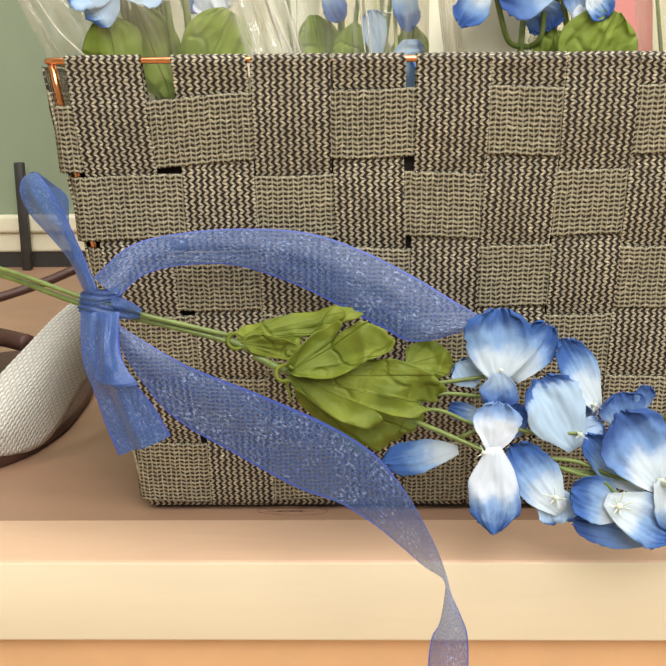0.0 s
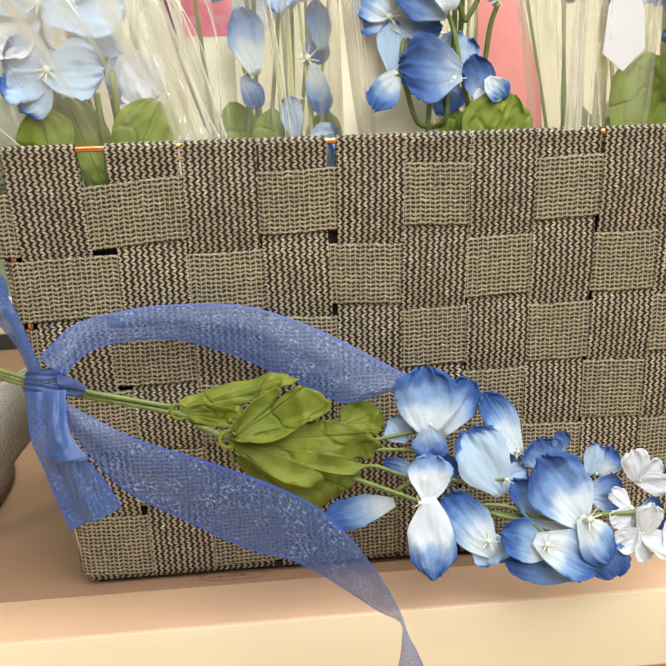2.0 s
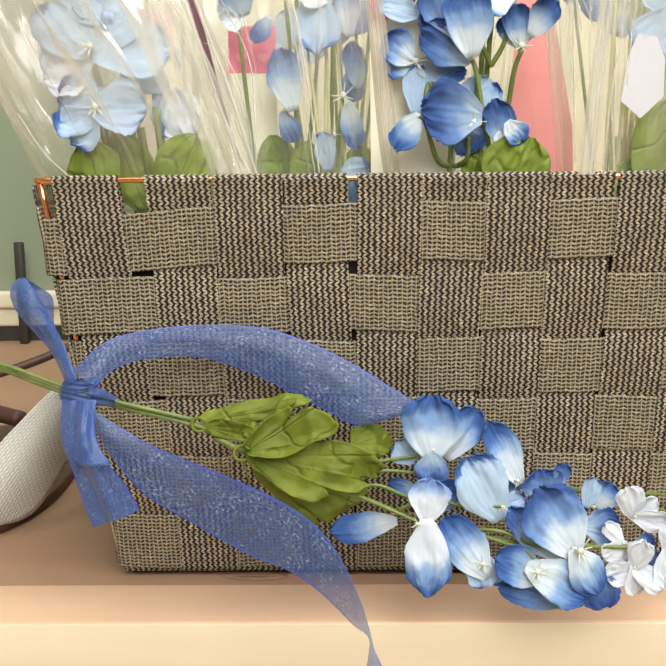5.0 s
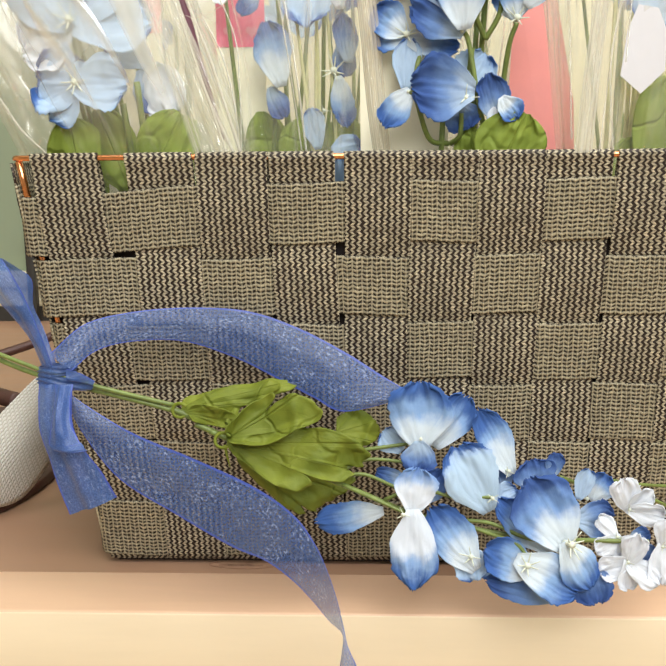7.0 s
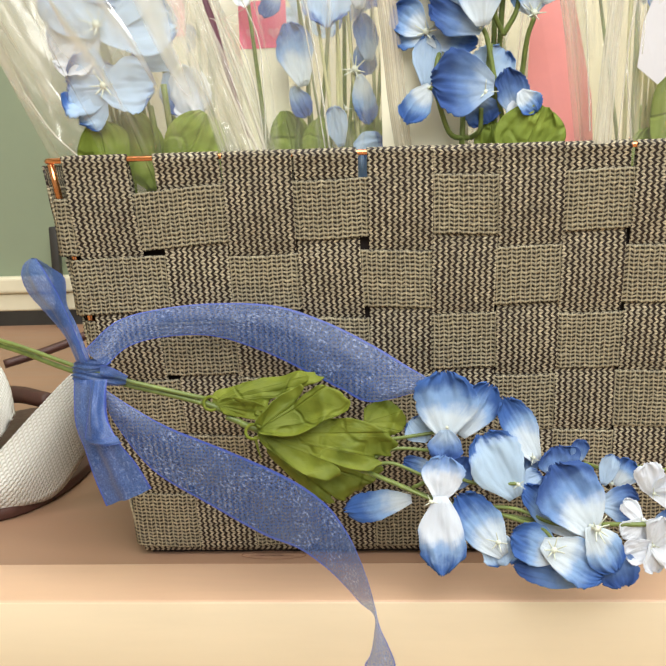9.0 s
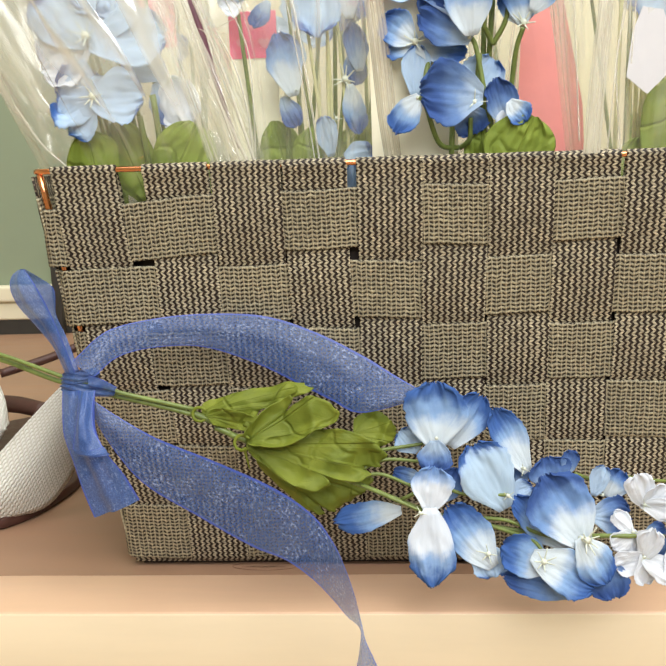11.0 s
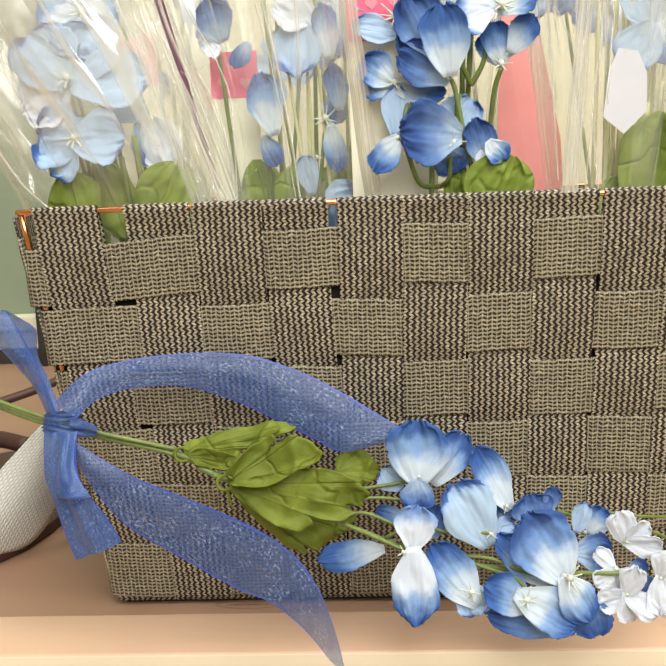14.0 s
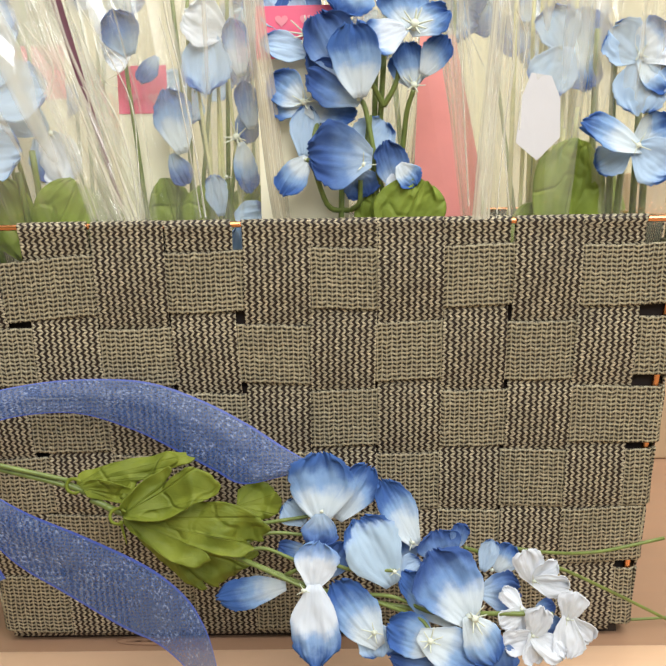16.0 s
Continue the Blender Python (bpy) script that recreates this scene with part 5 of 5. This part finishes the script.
# middle bouquet: clear of the film
b = bouquet((0.0452, 0.0005, 0.0296), "deep blue artificial flowers on green stems")
foot = (0.0443, 0.0048, 0.0294)
stems(b, foot, [(0.0443, -0.0187, 0.2080), (0.0634, -0.0072, 0.2657), (0.0563, -0.0162, 0.2346), (0.0596, -0.0051, 0.2590)], 0.0017)
for pts in (
    [(0.0467, -0.0145, 0.1952), (0.0383, -0.0210, 0.1974), (0.0326, -0.0251, 0.2138), (0.0300, -0.0250, 0.2166)],
    [(0.0477, -0.0124, 0.1951), (0.0514, -0.0167, 0.1986), (0.0520, -0.0187, 0.2077)],
    [(0.0625, -0.0145, 0.1982), (0.0583, -0.0186, 0.2164), (0.0545, -0.0183, 0.2372), (0.0510, -0.0183, 0.2418)],
    [(0.0624, -0.0097, 0.2385), (0.0578, -0.0139, 0.2473), (0.0551, -0.0160, 0.2525)],
    [(0.0624, -0.0097, 0.2385), (0.0680, -0.0117, 0.2487), (0.0694, -0.0116, 0.2612)],
    [(0.0701, -0.0099, 0.2199), (0.0720, -0.0140, 0.2358), (0.0748, -0.0161, 0.2444)],
    [(0.0382, -0.0097, 0.2360), (0.0341, -0.0184, 0.2301), (0.0318, -0.0229, 0.2175)],
):
    part("branch", tube(pts, 0.0012, 7, 18, 0.85), M_STEM, b)
f = flower_centre(b, (0.0533, -0.0251, 0.2138), (0.3, -1, 0.1), 0.003, stamens=3)
petal(f, (0.0570, -0.0251, 0.2162), (0.0309, -0.0272, 0.2191), 0.0275, M_DEEP, face=(0, -1, 0.2), cup=0.15)
petal(f, (0.0499, -0.0186, 0.2114), (0.0552, -0.0166, 0.2012), 0.017, M_DEEP)
petal(f, (0.0520, -0.0164, 0.2168), (0.0621, -0.0119, 0.2329), 0.018, M_PALE)
f = flower_centre(b, (0.0296, -0.0250, 0.2166), (0, -1, 0), 0.002, stamens=0)
petal(f, (0.0304, -0.0250, 0.2175), (0.0194, -0.0274, 0.2027), 0.0125, M_PETAL, cup=0.2)
petal(f, (0.0282, -0.0207, 0.2177), (0.0299, -0.0161, 0.2385), 0.012, M_PALE)
f = flower_centre(b, (0.0716, -0.0187, 0.2042), (0.3, -1, 0), 0.002, stamens=2)
petal(f, (0.0679, -0.0187, 0.2034), (0.0629, -0.0206, 0.2232), 0.014, M_DEEP)
petal(f, (0.0680, -0.0230, 0.2140), (0.0750, -0.0240, 0.2050), 0.011)
petal(f, (0.0681, -0.0186, 0.2124), (0.0671, -0.0210, 0.1989), 0.010, M_TIPPED)
f = flower_centre(b, (0.0517, -0.0204, 0.2407), (0, -1, 0), 0.002, stamens=0)
petal(f, (0.0495, -0.0182, 0.2490), (0.0351, -0.0178, 0.2763), 0.022, M_DEEP, ruffle=0.05)
petal(f, (0.0526, -0.0204, 0.2398), (0.0314, -0.0203, 0.2532), 0.020, M_DEEP)
petal(f, (0.0525, -0.0247, 0.2411), (0.0491, -0.0244, 0.2709), 0.021, cup=0.15)
petal(f, (0.0437, -0.0183, 0.2404), (0.0393, -0.0137, 0.2661), 0.022, M_DEEP, ruffle=0.05)
f = flower_centre(b, (0.0290, -0.0161, 0.2404), (0, -1, 0.2), 0.0035, stamens=6)
petal(f, (0.0290, -0.0161, 0.2404), (0.0148, -0.0160, 0.2510), 0.016)
petal(f, (0.0272, -0.0161, 0.2396), (0.0508, -0.0162, 0.2348), 0.014)
petal(f, (0.0291, -0.0140, 0.2406), (0.0142, -0.0161, 0.2393), 0.014)
f = flower_centre(b, (0.0751, -0.0139, 0.2464), (0, -1, 0.3), 0.0035, stamens=6)
petal(f, (0.0751, -0.0139, 0.2456), (0.0720, -0.0137, 0.2644), 0.013)
petal(f, (0.0743, -0.0117, 0.2466), (0.0677, -0.0094, 0.2598), 0.012)
petal(f, (0.0786, -0.0160, 0.2504), (0.0886, -0.0180, 0.2654), 0.0125)
petal(f, (0.0746, -0.0096, 0.2469), (0.0780, -0.0073, 0.2614), 0.013, M_PALE)
f = flower_centre(b, (0.0752, -0.0201, 0.2701), (0, -1, 0.3), 0.0045, stamens=8)
petal(f, (0.0717, -0.0179, 0.2690), (0.0535, -0.0202, 0.2626), 0.019, M_TIPPED, face=(0, -1, 0.6))
petal(f, (0.0735, -0.0180, 0.2671), (0.0895, -0.0200, 0.2755), 0.016, M_PETAL, face=(0, -1, 0.6))
petal(f, (0.0740, -0.0136, 0.2695), (0.0695, -0.0091, 0.2883), 0.022, M_PETAL)
f = flower_centre(b, (0.0303, -0.0093, 0.2690), (0, -1, 0.3), 0.0045, stamens=8)
petal(f, (0.0327, -0.0116, 0.2605), (0.0117, -0.0137, 0.2658), 0.0135, M_PALE, face=(0, -1, 0.5))
petal(f, (0.0301, -0.0072, 0.2676), (0.0254, -0.0048, 0.2881), 0.020, M_PETAL)
petal(f, (0.0284, -0.0071, 0.2712), (0.0141, -0.0048, 0.2868), 0.020, M_PALE)
f = flower_centre(b, (0.0530, -0.0134, 0.2901), (0, -1, 0.3), 0.004, stamens=6)
for tip in ((0.0350, -0.0133, 0.2964), (0.0695, -0.0133, 0.2979), (0.0538, -0.0089, 0.3103), (0.0450, -0.0178, 0.2757)):
    petal(f, (0.0530, -0.0134, 0.2901), tip, 0.022)
round_leaf(b, (0.0651, -0.0212, 0.1781), (0.0782, -0.0252, 0.2073), 0.029)
round_leaf(b, (0.0565, -0.0126, 0.1781), (0.0571, -0.0144, 0.2021), 0.016)
sleeve(b, (0.0524, 0.0556, 0.0968), 0.0, 0.1, 0.40, 21, 0.035)

# right bouquet
b = bouquet((0.1289, 0.0113, 0.0290), "yellow green stemmed flowers in clear film")
foot = (0.1260, 0.0135, 0.0288)
stems(b, foot, [(0.1207, 0.0038, 0.2897), (0.1281, 0.0038, 0.2857), (0.1354, 0.0038, 0.2907), (0.1410, -0.0019, 0.2624), (0.1477, 0.0092, 0.2856), (0.1329, 0.0092, 0.2901)], 0.0013, M_PALESTEM)
stems(b, (0.1295, 0.0101, 0.0988), [(0.1224, -0.0055, 0.2287), (0.1337, -0.0077, 0.2261), (0.1397, -0.0055, 0.2277), (0.1447, -0.0076, 0.2364), (0.1269, -0.0031, 0.2522)], 0.0012, M_PALESTEM)
f = flower_centre(b, (0.1402, -0.0051, 0.2584), (0, -1, 0.1), 0.0035, stamens=5)
petal(f, (0.1414, -0.0073, 0.2616), (0.1281, -0.0096, 0.2424), 0.020, M_PALE)
petal(f, (0.1438, -0.0051, 0.2618), (0.1484, -0.0075, 0.2434), 0.018, M_PETAL)
petal(f, (0.1408, -0.0030, 0.2605), (0.1338, -0.0028, 0.2788), 0.020, M_PALE)
petal(f, (0.1426, -0.0030, 0.2604), (0.1554, -0.0028, 0.2757), 0.020, M_PETAL)
round_leaf(b, (0.1360, -0.0105, 0.1749), (0.1458, -0.0099, 0.2236), 0.031)
round_leaf(b, (0.1226, -0.0041, 0.1713), (0.1286, -0.0037, 0.1972), 0.019)
sleeve(b, (0.1191, 0.0047, 0.0990), 0.078, 0.165, 0.40, 31, 0.044, film=M_CLEAR, front=-0.038)

part("film_fold", ribbon_mesh([((0.0968, -0.0340, 0.1907), (0.1040, -0.0340, 0.1909)), ((0.0998, -0.0357, 0.2262), (0.1064, -0.0346, 0.2261)), ((0.1031, -0.0375, 0.2557), (0.1090, -0.0353, 0.2557)), ((0.1054, -0.0393, 0.2811), (0.1113, -0.0371, 0.2813)), ((0.1076, -0.0400, 0.3063), (0.1138, -0.0390, 0.3063))], 24, 10, 0.002, 0.0012, 8), M_GLAREFOLD, b, "white film strip painted as a bright streak of glare")
for line, wide in (
    ([(0.1113, -0.0362, 0.1917), (0.1089, -0.0379, 0.2259), (0.1124, -0.0386, 0.2504), (0.1107, -0.0405, 0.2711), (0.1092, -0.0413, 0.2901)], 0.0009),
    ([(0.1063, -0.0351, 0.1912), (0.1087, -0.0368, 0.2210), (0.1115, -0.0387, 0.2471), (0.1132, -0.0405, 0.2694)], 0.0006),
    ([(0.1148, -0.0379, 0.2258), (0.1161, -0.0386, 0.2486), (0.1170, -0.0395, 0.2614), (0.1132, -0.0405, 0.2718)], 0.0007),
    ([(0.0951, -0.0340, 0.1962), (0.0926, -0.0366, 0.2429), (0.0912, -0.0383, 0.2705)], 0.0008),
    ([(0.0960, -0.0365, 0.2494), (0.0937, -0.0373, 0.2658), (0.1009, -0.0375, 0.2509)], 0.0006),
):
    film_crease(b, line, wide)
# white patch painted in for the overexposed bright spot behind the film
spot = bmesh.new()
loop = [spot.verts.new(p) for p in ((0.1152, -0.0293, 0.2213), (0.1236, -0.0294, 0.2140), (0.1330, -0.0293, 0.2230), (0.1330, -0.0296, 0.2384), (0.1294, -0.0295, 0.2474), (0.1214, -0.0295, 0.2489), (0.1174, -0.0296, 0.2392))]
spot.faces.new(loop)
for g in bmesh.ops.extrude_face_region(spot, geom=spot.faces[:])["geom"]:
    if isinstance(g, bmesh.types.BMVert):
        g.co.y += 0.0006
bmesh.ops.recalc_face_normals(spot, faces=spot.faces[:])
part("bright_patch", spot, M_BRIGHTSPOT, b, "white patch standing for an overexposed spot in the film", smooth=False)

# far right bouquet
b = bouquet((0.1604, 0.0005, 0.0296), "blue and white flowers beside tall green stems")
foot = (0.1587, 0.0070, 0.0292)
stems(b, foot, [(0.1529, -0.0072, 0.2686), (0.1595, -0.0095, 0.2577), (0.1640, -0.0120, 0.2259), (0.1712, -0.0054, 0.2350), (0.1764, -0.0051, 0.2647)], 0.002)
f = flower_centre(b, (0.1663, -0.0229, 0.2193), (0, -1, 0.2), 0.003, stamens=4)
petal(f, (0.1680, -0.0229, 0.2175), (0.1427, -0.0249, 0.2291), 0.017, M_PETAL, face=(0, -1, 0.7))
petal(f, (0.1646, -0.0229, 0.2185), (0.1793, -0.0252, 0.2078), 0.022, M_PALE)
petal(f, (0.1663, -0.0164, 0.2205), (0.1837, -0.0163, 0.2269), 0.018)
petal(f, (0.1640, -0.0186, 0.2178), (0.1501, -0.0187, 0.2104), 0.014, M_PALE)
f = flower_centre(b, (0.1688, -0.0138, 0.2568), (0, -1, 0.2), 0.003, stamens=4)
for tip, m in (((0.1561, -0.0158, 0.2671), M_PALE), ((0.1819, -0.0158, 0.2663), M_TIPPED), ((0.1675, -0.0184, 0.2323), M_PALE), ((0.1847, -0.0182, 0.2455), M_PETAL)):
    petal(f, (0.1688, -0.0138, 0.2551), tip, 0.022, m)
round_leaf(b, (0.1403, -0.0061, 0.1803), (0.1474, -0.0077, 0.2213), 0.029)
sleeve(b, (0.1598, 0.0123, 0.0987), 0.135, 0.225, 0.40, 41, 0.036, film=M_CLEAR)

# back row of bouquets, seen between the others
for bx, seed in ((-0.1, 51), (-0.005, 52), (0.09, 53), (0.15, 54)):
    b = bouquet((bx, 0.11, 0.03), "blue artificial flowers standing at the back of the basket")
    rng = random.Random(seed)
    tops = [Vector((bx + rng.uniform(-0.03, 0.03), 0.11 + rng.uniform(-0.015, 0.015), rng.uniform(0.24, 0.36))) for _ in range(6)]
    stems(b, (bx, 0.11, 0.03), tops)
    for p in tops:
        f = flower_centre(b, p, (0, -1, 0.2), 0.003, stamens=4)
        for k in range(4):
            al = k * 1.57 + rng.uniform(-0.4, 0.4)
            d = Vector((math.cos(al), rng.uniform(-0.4, 0.1), math.sin(al)))
            petal(f, p, p + d * 0.021, 0.019, rng.choice((M_PETAL, M_PALE, M_TIPPED, M_DEEP)))
    for k in range(3):
        p = Vector((bx + rng.uniform(-0.03, 0.03), 0.10, 0.16))
        leaf(b, p, p + Vector((rng.uniform(-0.02, 0.02), 0, 0.05)), 0.024, M_LEAF2, lobes=1, depth=0.05, fold=0.1)

# cards and papers between the bouquets
gift_card(-0.058, -0.0355, 0.024, 0.12, 0.2405, 0.262)
gift_card(0.009, 0.047, -0.008, 0.12, 0.2595, 0.281)
gift_card(-0.118, -0.088, 0.045, 0.12, 0.25, 0.275)
def paper_sheet():
    bm = bmesh.new()
    front = [bm.verts.new(p) for p in ((0.0696, 0.0335, 0.0576), (0.1140, 0.0313, 0.0577), (0.1083, 0.0353, 0.2138), (0.0978, 0.0402, 0.2747), (0.0814, 0.0402, 0.2747))]
    back = [bm.verts.new(v.co + Vector((0, 0.0007, 0))) for v in front]
    bm.faces.new(front), bm.faces.new(back[::-1])
    for a, b, c, d in zip(front, front[1:] + front[:1], back[1:] + back[:1], back):
        bm.faces.new((b, a, d, c))
    return bm


thing("folded_paper", paper_sheet(), M_SALMON, "salmon pink paper sheet among the flowers", "paper", smooth=False)


# ---- the white knitted sandal beside the basket ----
def sandal():
    shoe = empty("knitted_sandal", (-0.2022, 0.0979, -0.0063), "white knitted sandal with dark brown sole on the shelf", "sandal")

    def band(pairs, bulge, name, label):
        count, across = 40, 16
        left, right = spline([a for a, _ in pairs], count), spline([b for _, b in pairs], count)
        rows, uvs, s, last = [], [], 0.0, None
        for a, b in zip(left, right):
            m = (a + b) / 2
            s += (m - last).length if last is not None else 0.0
            last = m
            w = (b - a).length
            rows.append([a.lerp(b, j / across) + Vector((0.25, -1, 0.25)).normalized() * bulge * math.sin(math.pi * j / across) for j in range(across + 1)])
            uvs.append([(j / across * w, s) for j in range(across + 1)])
        return part(name, sheet(rows, uvs, 0.003), M_KNIT, shoe, label)

    band([((-0.240, 0.045, 0.014), (-0.228, 0.033, 0.004)), ((-0.215, 0.050, 0.033), (-0.2005, 0.0465, 0.0055)), ((-0.189, 0.056, 0.059), (-0.1835, 0.066, 0.0075)), ((-0.169, 0.066, 0.0785), (-0.1665, 0.090, 0.034)), ((-0.152, 0.085, 0.088), (-0.152, 0.110, 0.050))], 0.011, "strap", "wide white knitted strap")
    band([((-0.300, 0.170, 0.064), (-0.289, 0.140, 0.028)), ((-0.272, 0.160, 0.071), (-0.268, 0.130, 0.022)), ((-0.250, 0.150, 0.067), (-0.249, 0.120, 0.018)), ((-0.238, 0.140, 0.053), (-0.237, 0.120, 0.027)), ((-0.232, 0.130, 0.037), (-0.234, 0.125, 0.032))], 0.006, "strap", "second white knitted strap")
    plan = spline([(-0.236, 0.020, 0), (-0.2005, 0.0450, 0), (-0.1860, 0.085, 0), (-0.184, 0.130, 0), (-0.190, 0.185, 0), (-0.212, 0.245, 0), (-0.252, 0.270, 0), (-0.292, 0.240, 0), (-0.303, 0.150, 0), (-0.284, 0.055, 0), (-0.250, 0.018, 0)], 44)
    bm = bmesh.new()
    rings = [[bm.verts.new((p.x, p.y, z) if f == 1 else (p.x + (-0.243 - p.x) * 0.012, p.y + (0.14 - p.y) * 0.012, z)) for p in plan] for z, f in ((0.0004, 0), (0.0015, 1), (0.0060, 1), (0.0070, 0))]
    for a, b in zip(rings, rings[1:]):
        for q in range(len(plan)):
            w = (q + 1) % len(plan)
            bm.faces.new((a[q], a[w], b[w], b[q]))
    bm.faces.new(rings[0][::-1]), bm.faces.new(rings[-1])
    part("sole", bm, M_BROWN, shoe, "dark brown sole")
    part("back_strap", tube([(-0.2976, 0.275, 0.0390), (-0.2730, 0.285, 0.0450), (-0.2500, 0.295, 0.0520), (-0.2270, 0.305, 0.0610)], 0.0035, 8, 24), M_BROWN, shoe, "dark brown back cord")
    part("inner_strap", tube([(-0.2730, 0.210, 0.0310), (-0.2530, 0.200, 0.0320), (-0.2320, 0.190, 0.0300)], 0.0062, 8, 16), M_BROWN, shoe, "dark brown inner strap")
    shoe.location += Vector((0, 0.008, SHELF))


sandal()

# dark post before the wall
post = thing("metal_post", box((-0.3935, 0.668, SHELF), (-0.3835, 0.678, 0.115), 0.0015), M_DARK, "short dark metal post standing before the wall", "post")

# boards that stand behind the basket to the right
thing("wooden_board", box((0.25, 0.300, SHELF), (0.8, 0.318, 0.212), 0.002), M_TANWOOD, "tan wooden board standing on the shelf", "board")
# reaches left as an added pale backing that brightens the gaps between bouquets
thing("cream_panel", box((-0.17, 0.330, SHELF), (0.9, 0.345, 0.62), 0.002), M_PANEL, "cream panel behind the basket, widened as added pale backing", "panel")


# faint oval mark pressed into the shelf before the basket
def shelf_mark():
    mark = empty("shelf_mark", (-0.0520, -0.0030, SHELF), "faint brown oval mark printed on the shelf board", "mark")
    centre, rim_x, rim_y = Vector((-0.0500, -0.0018, SHELF + 0.0004)), Vector((-0.0660, -0.0018, SHELF + 0.0004)), Vector((-0.0490, -0.0064, SHELF + 0.0004))
    ax, ay = rim_x - centre, rim_y - centre
    ring = [centre + ax * math.cos(k * math.pi / 18) + ay * math.sin(k * math.pi / 18) for k in range(36)]
    part("outline", tube(ring, 0.00020, 6, closed=True), M_BROWNPRINT, mark, "brown oval outline")
    for k, (f, w) in enumerate(((-0.5, 0.0035), (-0.2, 0.0040), (0.12, 0.0030), (0.4, 0.0035))):
        c = centre - ax * f
        part("bar", box((c.x - w, c.y - 0.0007, SHELF + 0.00005), (c.x + w, c.y + 0.0007, SHELF + 0.00012), 0.00002, 1), M_BROWNPRINT, mark, "plain brown bar", smooth=False)


shelf_mark()
